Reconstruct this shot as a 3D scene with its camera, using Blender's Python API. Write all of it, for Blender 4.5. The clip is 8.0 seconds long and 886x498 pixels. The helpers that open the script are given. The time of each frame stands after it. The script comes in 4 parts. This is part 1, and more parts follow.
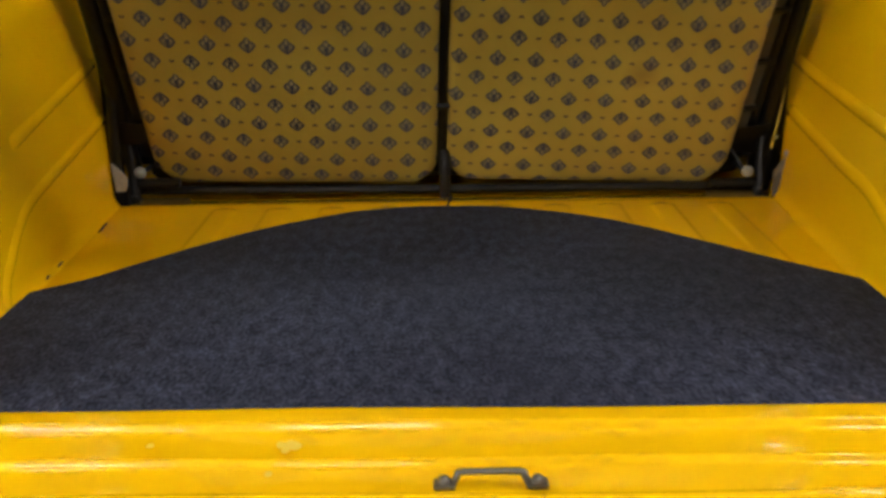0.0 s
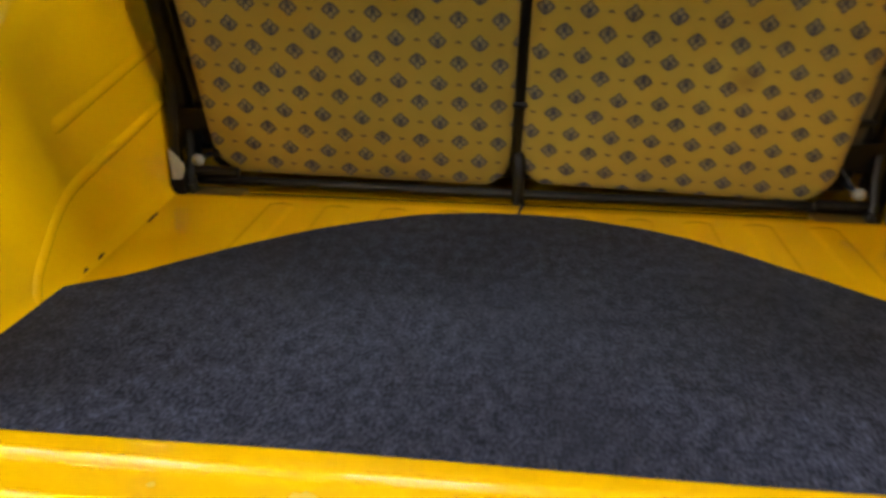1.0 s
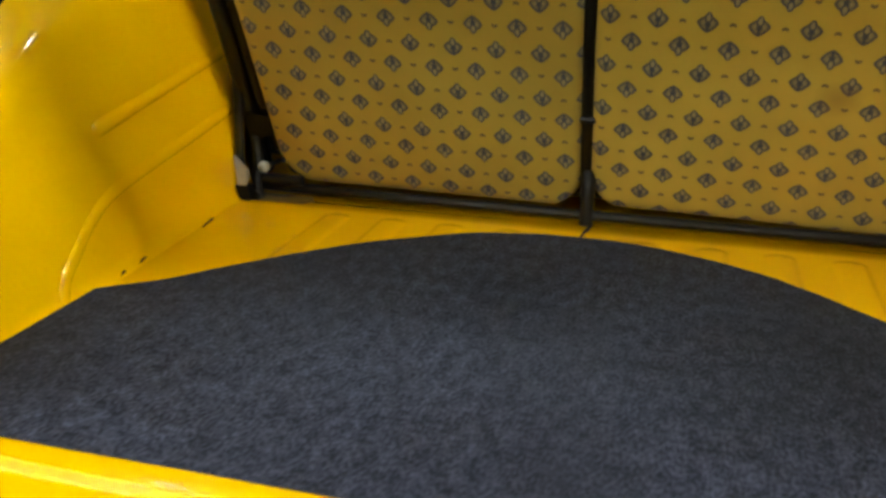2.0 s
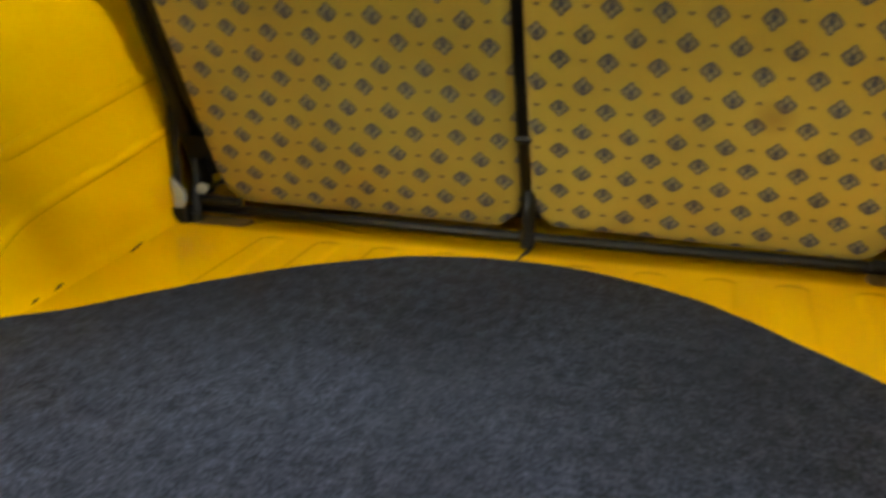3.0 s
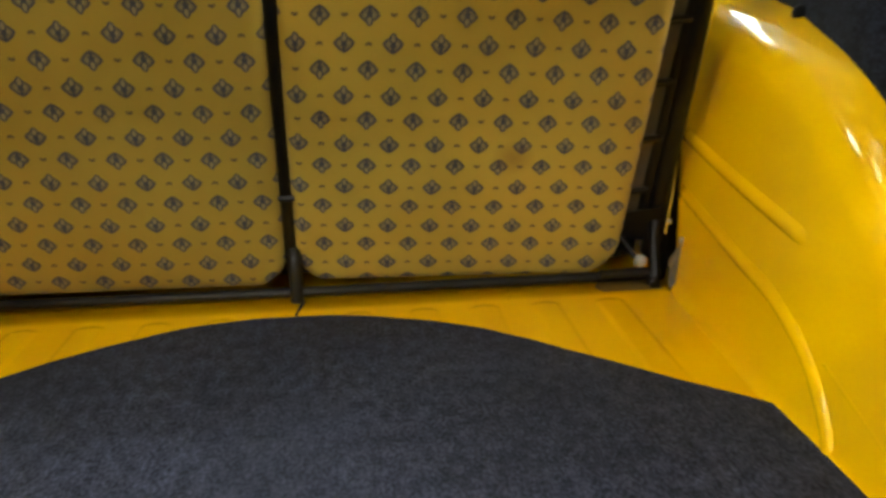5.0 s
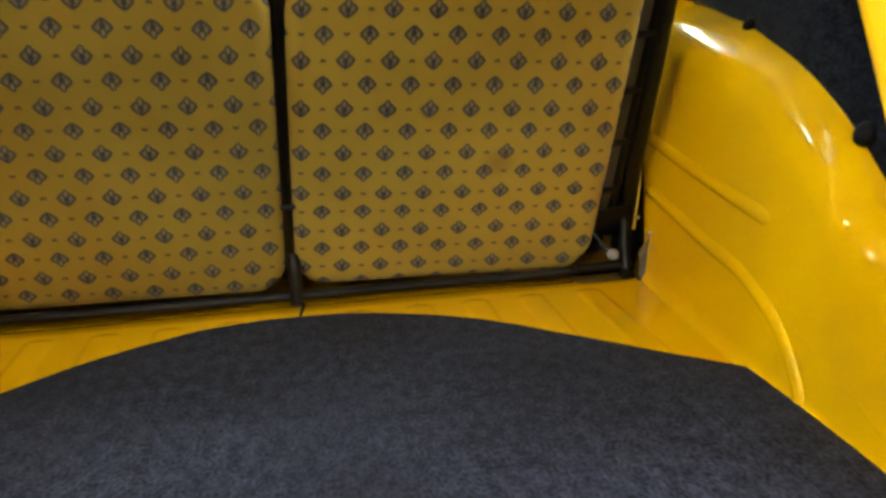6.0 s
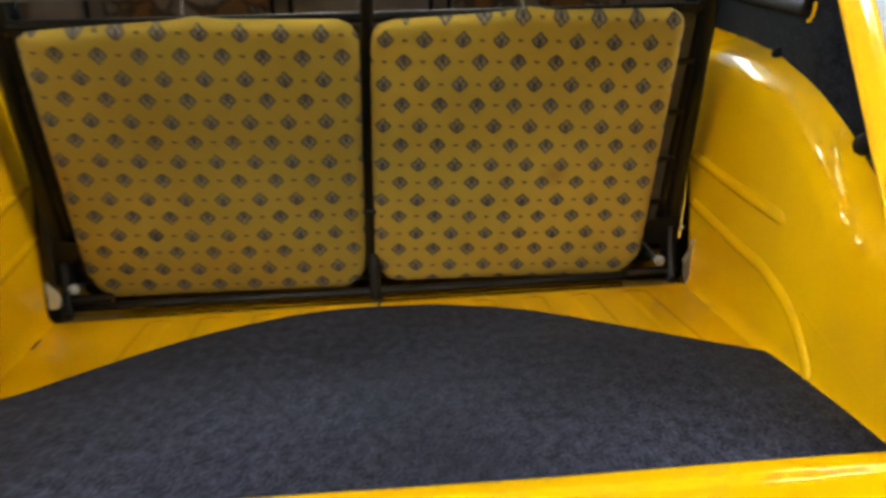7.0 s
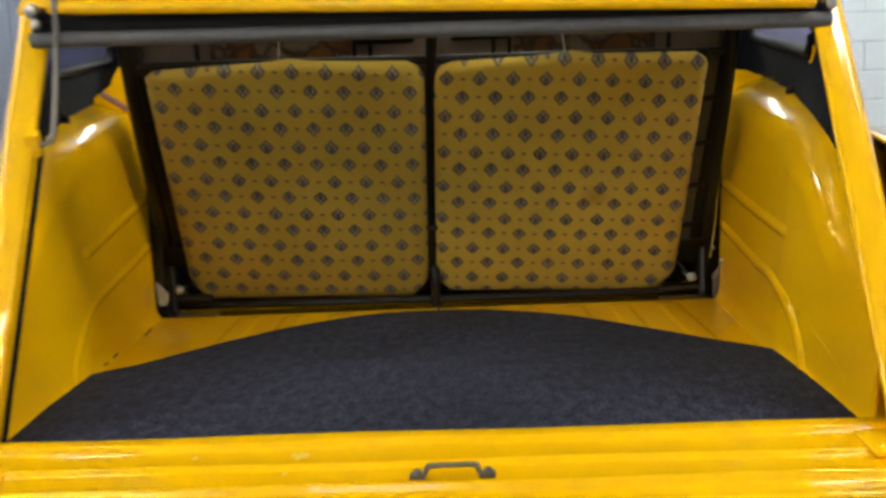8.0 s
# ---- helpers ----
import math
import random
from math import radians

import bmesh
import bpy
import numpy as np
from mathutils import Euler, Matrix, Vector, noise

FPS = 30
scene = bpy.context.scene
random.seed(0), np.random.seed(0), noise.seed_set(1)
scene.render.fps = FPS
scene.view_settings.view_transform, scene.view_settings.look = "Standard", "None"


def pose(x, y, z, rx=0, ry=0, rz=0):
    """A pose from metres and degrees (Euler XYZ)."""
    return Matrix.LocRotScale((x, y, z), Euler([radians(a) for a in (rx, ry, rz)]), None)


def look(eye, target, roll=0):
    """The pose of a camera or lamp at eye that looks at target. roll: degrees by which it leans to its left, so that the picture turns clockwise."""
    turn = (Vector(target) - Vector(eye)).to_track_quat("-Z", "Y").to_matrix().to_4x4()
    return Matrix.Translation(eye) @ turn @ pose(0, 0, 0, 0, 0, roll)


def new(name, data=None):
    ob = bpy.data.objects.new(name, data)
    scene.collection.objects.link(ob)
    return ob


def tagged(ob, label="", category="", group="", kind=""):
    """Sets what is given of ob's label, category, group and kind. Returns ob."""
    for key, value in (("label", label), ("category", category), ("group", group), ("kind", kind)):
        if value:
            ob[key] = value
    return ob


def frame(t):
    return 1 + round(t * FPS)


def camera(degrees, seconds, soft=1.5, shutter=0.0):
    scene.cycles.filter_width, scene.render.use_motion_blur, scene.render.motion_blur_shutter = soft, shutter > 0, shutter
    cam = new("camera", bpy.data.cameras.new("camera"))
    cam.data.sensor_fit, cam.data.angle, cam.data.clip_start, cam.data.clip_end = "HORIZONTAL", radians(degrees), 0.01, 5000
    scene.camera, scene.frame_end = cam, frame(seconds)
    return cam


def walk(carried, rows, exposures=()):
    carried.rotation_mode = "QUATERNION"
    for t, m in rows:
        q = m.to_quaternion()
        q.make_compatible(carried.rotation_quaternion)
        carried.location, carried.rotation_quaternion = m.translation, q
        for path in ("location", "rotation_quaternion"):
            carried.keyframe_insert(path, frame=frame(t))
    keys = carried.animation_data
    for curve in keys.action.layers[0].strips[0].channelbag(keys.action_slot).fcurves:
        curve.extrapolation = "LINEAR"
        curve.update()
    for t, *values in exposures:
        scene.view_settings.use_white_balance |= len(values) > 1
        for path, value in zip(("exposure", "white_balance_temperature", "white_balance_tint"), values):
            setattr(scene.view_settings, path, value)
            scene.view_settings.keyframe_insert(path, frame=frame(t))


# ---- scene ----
cam = camera(53.7, 8.0, soft=3.2, shutter=0.9)
PATH = [
    (0, (-0.026, 0.011, 0.4), (-0.034, 1.893, -0.277), -0.87),
    (0.5, (-0.036, 0.068, 0.399), (-0.091, 1.941, -0.3), 0.02),
    (1, (-0.005, 0.123, 0.397), (-0.201, 1.983, -0.31), 0.68),
    (1.5, (0.058, 0.169, 0.393), (-0.328, 2.002, -0.308), 0.33),
    (1.7, (0.081, 0.185, 0.391), (-0.374, 2.004, -0.306), 0.22),
    (2.8, (0.189, 0.27, 0.381), (-0.4, 2.063, -0.28), -0.19),
    (3, (0.202, 0.279, 0.388), (-0.355, 2.084, -0.271), -0.48),
    (3.5, (0.206, 0.292, 0.394), (-0.221, 2.14, -0.241), -0.81),
    (4, (0.175, 0.274, 0.399), (-0.029, 2.172, -0.199), -1.08),
    (4.5, (0.126, 0.255, 0.403), (0.131, 2.171, -0.17), -1.24),
    (5.8, (0.004, 0.154, 0.411), (0.31, 2.057, -0.124), -2.19),
    (6, (-0.011, 0.133, 0.403), (0.303, 2.039, -0.113), -2.41),
    (6.5, (-0.013, 0.053, 0.402), (0.228, 1.978, -0.085), -2.63),
    (7, (-0.011, -0.049, 0.393), (0.127, 1.899, -0.039), -2.57),
    (7.5, (0.01, -0.153, 0.382), (0.042, 1.811, 0.008), -2.4),
    (8, (0.021, -0.261, 0.37), (-0.015, 1.713, 0.051), -2.3),
]
walk(cam, [(t, look(eye, target, roll)) for t, eye, target, roll in PATH],
     [(0.0, -0.33, 6500, 13), (0.5, -0.20, 6500, 13), (1.0, -0.14, 6500, 11), (1.5, 0.05, 6500, 5), (3.0, 0.32, 6500, -1), (4.0, 0.32, 6500, 2), (4.5, 0.24, 6500, 4), (6.0, 0.07, 6500, 7), (7.0, 0.02, 6500, 10), (7.5, -0.14, 6500, 11), (8.0, -0.33, 6500, 12)])

# ---- world and lights: a closed workshop lit by ceiling tubes ----
world = bpy.data.worlds.new("world")
scene.world = world
world.use_nodes = True
world.node_tree.nodes["Background"].inputs["Color"].default_value = (0.75, 0.82, 0.95, 1)
world.node_tree.nodes["Background"].inputs["Strength"].default_value = 0.05
TUBE_POWER = 38.0


def link(nt, a, b):
    nt.links.new(a, b)


def material(name):
    m = bpy.data.materials.new(name)
    m.use_nodes = True
    nt = m.node_tree
    return m, nt, nt.nodes["Principled BSDF"]


def node(nt, kind, **values):
    n = nt.nodes.new(kind)
    for key, value in values.items():
        if key == "op":
            n.operation = value
        elif key == "scale":
            n.inputs["Scale"].default_value = value
        elif key == "detail":
            n.inputs["Detail"].default_value = value
    return n


def noise_tex(nt, scale, detail=3.0, coord=None):
    n = node(nt, "ShaderNodeTexNoise", scale=scale, detail=detail)
    if coord is None:
        coord = nt.nodes.new("ShaderNodeTexCoord").outputs["Object"]
    link(nt, coord, n.inputs["Vector"])
    return n.outputs["Fac"]


def ramp(nt, fac, stops):
    r = nt.nodes.new("ShaderNodeValToRGB")
    while len(r.color_ramp.elements) < len(stops):
        r.color_ramp.elements.new(0.5)
    for e, (p, c) in zip(r.color_ramp.elements, stops):
        e.position, e.color = p, (*c, 1) if len(c) == 3 else c
    link(nt, fac, r.inputs["Fac"])
    return r.outputs["Color"]


def math_node(nt, op, a, b=None):
    n = node(nt, "ShaderNodeMath", op=op)
    for i, v in enumerate((a, b)):
        if v is None:
            continue
        if isinstance(v, (int, float)):
            n.inputs[i].default_value = v
        else:
            link(nt, v, n.inputs[i])
    return n.outputs[0]


def mix_colour(nt, fac, a, b):
    n = nt.nodes.new("ShaderNodeMix")
    n.data_type = "RGBA"
    for socket, v in ((n.inputs[0], fac), (n.inputs[6], a), (n.inputs[7], b)):
        if isinstance(v, (int, float)):
            socket.default_value = v
        elif isinstance(v, tuple):
            socket.default_value = (*v, 1)
        else:
            link(nt, v, socket)
    return n.outputs[2]


def bump(nt, bsdf, height, strength, distance=0.001):
    b = nt.nodes.new("ShaderNodeBump")
    b.inputs["Strength"].default_value, b.inputs["Distance"].default_value = strength, distance
    link(nt, height, b.inputs["Height"])
    link(nt, b.outputs["Normal"], bsdf.inputs["Normal"])


def simple(name, colour, rough, metal=0.0, vary=0.25, grain=60.0, relief=0.0, fine=400.0, coat=0.0, gloss=0.5):
    """A surface with broad and fine variation of tone, and fine relief."""
    m, nt, b = material(name)
    broad, small = noise_tex(nt, grain * 0.08, 4), noise_tex(nt, grain, 4)
    tone = math_node(nt, "ADD", math_node(nt, "MULTIPLY", broad, 0.6), math_node(nt, "MULTIPLY", small, 0.4))
    low = tuple(c * (1 - vary) for c in colour)
    high = tuple(min(1.0, c * (1 + vary)) for c in colour)
    link(nt, ramp(nt, tone, [(0.3, low), (0.7, high)]), b.inputs["Base Color"])
    link(nt, math_node(nt, "ADD", math_node(nt, "MULTIPLY", broad, 0.15), rough - 0.07), b.inputs["Roughness"])
    b.inputs["Metallic"].default_value = metal
    b.inputs["Specular IOR Level"].default_value = gloss
    b.inputs["Coat Weight"].default_value = coat
    b.inputs["Coat Roughness"].default_value = 0.08
    if relief:
        bump(nt, b, noise_tex(nt, fine, 2), relief)
    return m


def paint_material():
    """Hand-resprayed yellow gloss paint with orange peel, dust and a few chips."""
    m, nt, b = material("yellow_paint")
    dust, cloud = noise_tex(nt, 9, 5), noise_tex(nt, 2.2, 3)
    base = ramp(nt, cloud, [(0.3, (0.87, 0.492, 0.0010)), (0.7, (0.93, 0.539, 0.0014))])
    base = mix_colour(nt, math_node(nt, "MULTIPLY", ramp(nt, dust, [(0.52, (0, 0, 0)), (0.8, (1, 1, 1))]), 0.05), base, (0.62, 0.46, 0.08))
    link(nt, base, b.inputs["Base Color"])
    link(nt, math_node(nt, "ADD", math_node(nt, "MULTIPLY", dust, 0.12), 0.14), b.inputs["Roughness"])
    b.inputs["Coat Weight"].default_value, b.inputs["Coat Roughness"].default_value = 1.0, 0.03
    b.inputs["Coat IOR"].default_value = 1.38
    b.inputs["Specular IOR Level"].default_value = 0.03
    peel = math_node(nt, "ADD", noise_tex(nt, 240, 2), math_node(nt, "MULTIPLY", noise_tex(nt, 22, 2), 0.8))
    bump(nt, b, peel, 0.022, 0.0008)
    return m


def felt_material(name, dark, light, blotch, dark_spot=None):
    """Needle-felt: flecked short fibres, matted and trodden in patches."""
    m, nt, b = material(name)
    co = nt.nodes.new("ShaderNodeTexCoord").outputs["Object"]
    pile = nt.nodes.new("ShaderNodeMapping")
    pile.inputs["Scale"].default_value = (1.0, 0.55, 1.0)
    link(nt, co, pile.inputs["Vector"])
    co = pile.outputs["Vector"]
    fleck = noise_tex(nt, 280, 3, co)
    clump = noise_tex(nt, 70, 5, co)
    patch = noise_tex(nt, 3.4, 3, co)
    tone = math_node(nt, "ADD", math_node(nt, "MULTIPLY", fleck, 0.55), math_node(nt, "MULTIPLY", clump, 0.45))
    col = ramp(nt, tone, [(0.37, dark), (0.52, tuple(a * 0.62 + c * 0.38 for a, c in zip(dark, light))), (0.66, light)])
    col = mix_colour(nt, ramp(nt, patch, [(0.38, (0, 0, 0)), (0.68, (1, 1, 1))]), col, blotch)
    n = mix_colour(nt, 0.6, ramp(nt, tone, [(0.36, dark), (0.68, light)]), col)
    if dark_spot:
        # a darker patch: its middle and reach, with a wandering edge
        (sx, sy), (rx, ry) = dark_spot
        reach = nt.nodes.new("ShaderNodeMapping")
        reach.vector_type = "TEXTURE"
        reach.inputs["Location"].default_value, reach.inputs["Scale"].default_value = (sx, sy, 0), (rx, ry, 1)
        link(nt, nt.nodes.new("ShaderNodeTexCoord").outputs["Object"], reach.inputs["Vector"])
        away = nt.nodes.new("ShaderNodeVectorMath")
        away.operation = "LENGTH"
        link(nt, reach.outputs["Vector"], away.inputs[0])
        edge = math_node(nt, "ADD", away.outputs["Value"], math_node(nt, "MULTIPLY", math_node(nt, "SUBTRACT", noise_tex(nt, 9, 3), 0.5), 0.7))
        darken = nt.nodes.new("ShaderNodeMix")
        darken.data_type, darken.blend_type = "RGBA", "MULTIPLY"
        darken.inputs[0].default_value = 1.0
        link(nt, n, darken.inputs[6])
        link(nt, ramp(nt, edge, [(0.45, (0.66, 0.65, 0.62)), (1.0, (1, 1, 1))]), darken.inputs[7])
        n = darken.outputs[2]
    link(nt, n, b.inputs["Base Color"])
    b.inputs["Roughness"].default_value = 0.95
    b.inputs["Specular IOR Level"].default_value = 0.05
    b.inputs["Sheen Weight"].default_value, b.inputs["Sheen Roughness"].default_value = 0.02, 0.5
    bump(nt, b, math_node(nt, "ADD", fleck, clump), 0.16, 0.002)
    return m


def print_material(name, across, up, sign, light_gain, dark_spot=None):
    """Mustard cloth printed with rows of slate lozenges, each row shifted by half a repeat and turned over, a small
    tick between them.
    across, up: the repeat's count over the cloth as it is stretched, in 1, x, y, xx, xy, yy. One factor scales the
    yellow ground, putting each cover's share of light into its colour."""
    m, nt, b = material(name)
    co = nt.nodes.new("ShaderNodeTexCoord").outputs["Object"]
    wob = node(nt, "ShaderNodeTexNoise", scale=9, detail=1)
    link(nt, co, wob.inputs["Vector"])
    warp = nt.nodes.new("ShaderNodeVectorMath")
    warp.operation = "MULTIPLY_ADD"
    link(nt, wob.outputs["Color"], warp.inputs[0])
    warp.inputs[1].default_value = (0.003, 0.003, 0)
    link(nt, co, warp.inputs[2])
    level = nt.nodes.new("ShaderNodeVectorMath")
    level.operation = "SUBTRACT"
    link(nt, warp.outputs["Vector"], level.inputs[0])
    level.inputs[1].default_value = (0.0015, 0.0015, 0)
    xyz = nt.nodes.new("ShaderNodeSeparateXYZ")
    link(nt, level.outputs["Vector"], xyz.inputs[0])
    x, y = xyz.outputs["X"], xyz.outputs["Y"]
    terms = (x, y, math_node(nt, "MULTIPLY", x, x), math_node(nt, "MULTIPLY", x, y), math_node(nt, "MULTIPLY", y, y))

    def count(k):
        total = k[0]
        for c, t in zip(k[1:], terms):
            total = math_node(nt, "ADD", math_node(nt, "MULTIPLY", t, c), total)
        return total

    px, py = 0.0572, 0.0352
    row = count(up)
    number = math_node(nt, "ROUND", row)
    odd = math_node(nt, "ABSOLUTE", math_node(nt, "MODULO", number, 2.0))
    v = math_node(nt, "MULTIPLY", math_node(nt, "SUBTRACT", row, number), py)
    col = math_node(nt, "ADD", math_node(nt, "ADD", count(across), 0.5), math_node(nt, "MULTIPLY", odd, 0.5))
    u = math_node(nt, "MULTIPLY", math_node(nt, "SUBTRACT", col, math_node(nt, "ROUND", col)), px)
    half = math_node(nt, "ADD", col, 0.5)
    u2 = math_node(nt, "ABSOLUTE", math_node(nt, "MULTIPLY", math_node(nt, "SUBTRACT", half, math_node(nt, "ROUND", half)), px))
    flip = math_node(nt, "MULTIPLY", math_node(nt, "SUBTRACT", 1.0, math_node(nt, "MULTIPLY", odd, 2.0)), sign)
    w = math_node(nt, "MULTIPLY", v, flip)
    au, av = math_node(nt, "ABSOLUTE", u), math_node(nt, "ABSOLUTE", v)

    def soft(value, lo, hi):
        n = nt.nodes.new("ShaderNodeMapRange")
        n.inputs["From Min"].default_value, n.inputs["From Max"].default_value = lo, hi
        link(nt, value, n.inputs["Value"])
        return n.outputs["Result"]

    def both(a, c):
        return math_node(nt, "MULTIPLY", a, c)

    def either(*values):
        out = values[0]
        for n in values[1:]:
            out = math_node(nt, "MAXIMUM", out, n)
        return out

    def diamond(a, c, short, power):
        reach = math_node(nt, "SUBTRACT", c, both(soft(w, -0.0003, 0.0003), c - short))
        return math_node(nt, "ADD", math_node(nt, "POWER", math_node(nt, "DIVIDE", au, a), power), math_node(nt, "POWER", math_node(nt, "DIVIDE", av, reach), power))

    def oval(shift_u, centre, a, c):
        p, q = math_node(nt, "DIVIDE", math_node(nt, "SUBTRACT", au, shift_u), a), math_node(nt, "DIVIDE", math_node(nt, "SUBTRACT", w, centre), c)
        return math_node(nt, "ADD", both(p, p), both(q, q))

    # outline of the lozenge, a bud with a pale drop at its tip, two side leaves, a dark heart and stem
    d = diamond(0.0124, 0.0132, 0.0106, 1.36)
    bud = oval(0.0, 0.0066, 0.0042, 0.0068)
    notch = soft(oval(0.0066, 0.0098, 0.0022, 0.0030), 0.6, 1.1)
    inside = either(both(soft(d, 1.02, 0.92), notch), soft(bud, 1.15, 0.9))
    line = both(both(soft(d, 1.12, 0.90), soft(d, 0.58, 0.80)), notch)
    rim = both(soft(bud, 1.2, 1.0), soft(bud, 0.36, 0.58))
    heart = soft(oval(0.0, -0.0014, 0.0050, 0.0036), 1.3, 0.6)
    stem = both(both(soft(au, 0.0022, 0.0012), soft(w, 0.0, -0.001)), soft(d, 1.0, 0.9))
    dark = either(line, rim, heart, stem)
    petals = soft(oval(0.0046, -0.0006, 0.0017, 0.0024), 1.3, 0.5)
    drop = either(soft(oval(0.0, 0.0070, 0.0022, 0.0048), 1.3, 0.5), petals)
    tick = both(soft(u2, 0.0045, 0.0032), soft(math_node(nt, "ABSOLUTE", math_node(nt, "ADD", w, both(u2, 0.45))), 0.0030, 0.0014))
    weave = noise_tex(nt, 900, 2, co)
    fade = noise_tex(nt, 6, 4, co)
    worn = noise_tex(nt, 260, 2, co)
    ground = ramp(nt, math_node(nt, "ADD", math_node(nt, "MULTIPLY", fade, 0.7), math_node(nt, "MULTIPLY", weave, 0.3)),
                  [(0.3, (0.335 * light_gain, 0.242 * light_gain, 0.030 * light_gain)), (0.7, (0.420 * light_gain, 0.309 * light_gain, 0.045 * light_gain))])
    ink = math_node(nt, "ADD", math_node(nt, "MULTIPLY", worn, 0.22), 0.78)
    col1 = mix_colour(nt, both(inside, 0.80), ground, (0.135, 0.125, 0.098))
    col1 = mix_colour(nt, both(dark, ink), col1, (0.042, 0.049, 0.080))
    col1 = mix_colour(nt, both(drop, 0.70), col1, (0.320, 0.265, 0.140))
    col1 = mix_colour(nt, both(tick, 0.85), col1, (0.070, 0.058, 0.052))
    if dark_spot:
        # a small brown stain, fading outwards
        away = nt.nodes.new("ShaderNodeVectorMath")
        away.operation = "DISTANCE"
        link(nt, warp.outputs["Vector"], away.inputs[0])
        away.inputs[1].default_value = (dark_spot[0], dark_spot[1], 0.012)
        col1 = mix_colour(nt, both(soft(away.outputs["Value"], 0.030, 0.004), 0.42), col1, (0.16, 0.065, 0.012))
    link(nt, col1, b.inputs["Base Color"])
    b.inputs["Roughness"].default_value = 0.9
    b.inputs["Specular IOR Level"].default_value = 0.2
    b.inputs["Sheen Weight"].default_value = 0.1
    bump(nt, b, math_node(nt, "ADD", weave, math_node(nt, "MULTIPLY", fade, 6.0)), 0.35, 0.0012)
    return m


def figured_material():
    """Dim brown cloth with large pale figures outlined in dark brown."""
    m, nt, b = material("brown_printed_cloth")
    co = nt.nodes.new("ShaderNodeTexCoord").outputs["Object"]
    bend = node(nt, "ShaderNodeTexNoise", scale=22, detail=3)
    link(nt, co, bend.inputs["Vector"])
    bent = nt.nodes.new("ShaderNodeVectorMath")
    bent.operation = "MULTIPLY_ADD"
    link(nt, bend.outputs["Color"], bent.inputs[0])
    bent.inputs[1].default_value = (0.05, 0.05, 0.05)
    link(nt, co, bent.inputs[2])
    cells, edges = (node(nt, "ShaderNodeTexVoronoi", scale=17) for _ in range(2))
    edges.feature = "DISTANCE_TO_EDGE"
    for n in (cells, edges):
        link(nt, bent.outputs["Vector"], n.inputs["Vector"])
    tone = nt.nodes.new("ShaderNodeSeparateXYZ")
    link(nt, cells.outputs["Color"], tone.inputs[0])
    col = ramp(nt, tone.outputs[0], [(0.25, (0.150, 0.112, 0.076)), (0.6, (0.125, 0.085, 0.052)), (0.85, (0.120, 0.052, 0.014))])
    line = ramp(nt, edges.outputs["Distance"], [(0.02, (0.8, 0.8, 0.8)), (0.14, (0, 0, 0))])
    link(nt, mix_colour(nt, line, col, (0.030, 0.018, 0.010)), b.inputs["Base Color"])
    b.inputs["Roughness"].default_value = 0.9
    b.inputs["Specular IOR Level"].default_value = 0.2
    bump(nt, b, noise_tex(nt, 900, 2, co), 0.5)
    return m


def glass_material(name, tint):
    m, nt, b = material(name)
    b.inputs["Base Color"].default_value = (*tint, 1)
    b.inputs["Transmission Weight"].default_value, b.inputs["IOR"].default_value = 1.0, 1.1
    link(nt, math_node(nt, "MULTIPLY", noise_tex(nt, 14, 4), 0.12), b.inputs["Roughness"])
    return m


def glow_material(name, colour, strength):
    m, nt, b = material(name)
    b.inputs["Emission Color"].default_value, b.inputs["Emission Strength"].default_value = (*colour, 1), strength
    b.inputs["Base Color"].default_value = (0.9, 0.9, 0.9, 1)
    return m


PAINT = paint_material()
CARPET = felt_material("boot_carpet_felt", (0.0110, 0.0127, 0.0214), (0.066, 0.0755, 0.120), (0.0158, 0.0175, 0.0257), ((0.255, 0.985), (0.24, 0.17)))
TRIM_FELT = felt_material("side_trim_felt", (0.0024, 0.0033, 0.0062), (0.021, 0.025, 0.039), (0.0072, 0.0084, 0.0130))
BLACK = simple("black_satin_paint", (0.0042, 0.0040, 0.0044), 0.34, vary=0.5, relief=0.2, gloss=0.32)
RUBBER = simple("black_rubber", (0.0034, 0.0034, 0.0044), 0.6, vary=0.3, relief=0.2, gloss=0.14)
GREY = simple("weathered_grey_rubber", (0.078, 0.084, 0.092), 0.5, vary=0.35, grain=90, relief=0.3)
STEEL = simple("dull_zinc_steel", (0.20, 0.195, 0.175), 0.42, metal=0.9, vary=0.3, relief=0.3)
CHROME = simple("worn_chrome", (0.40, 0.38, 0.35), 0.28, metal=1.0, vary=0.2, relief=0.2)
WHITE = simple("chipped_white_paint", (0.30, 0.30, 0.26), 0.5, vary=0.3, grain=120, relief=0.3)
TAN = simple("tan_seat_cloth", (0.125, 0.093, 0.064), 0.9, vary=0.25, grain=40, relief=0.6, fine=900)
BROWN = figured_material()
BEIGE = simple("beige_pad_cloth", (0.075, 0.061, 0.036), 0.9, vary=0.3, grain=40, relief=0.6, fine=900)
GRIMY = simple("grimy_plate", (0.085, 0.078, 0.058), 0.55, vary=0.5, grain=70, relief=0.4)
CORD = simple("white_cord", (0.6, 0.58, 0.52), 0.8, vary=0.2)
FLOOR_SHADE = simple("brown_floor_shade", (0.095, 0.055, 0.004), 0.6, vary=0.4, grain=80, relief=0.3)
RUST = simple("rust_brown", (0.035, 0.014, 0.006), 0.8, vary=0.5, grain=200)
TOUCH = simple("pale_yellow_touch_up", (0.95, 0.68, 0.08), 0.3, vary=0.06, grain=150, coat=0.6)
PINK = simple("pink_piping", (0.40, 0.19, 0.23), 0.6, vary=0.2)
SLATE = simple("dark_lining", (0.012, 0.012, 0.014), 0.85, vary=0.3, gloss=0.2)
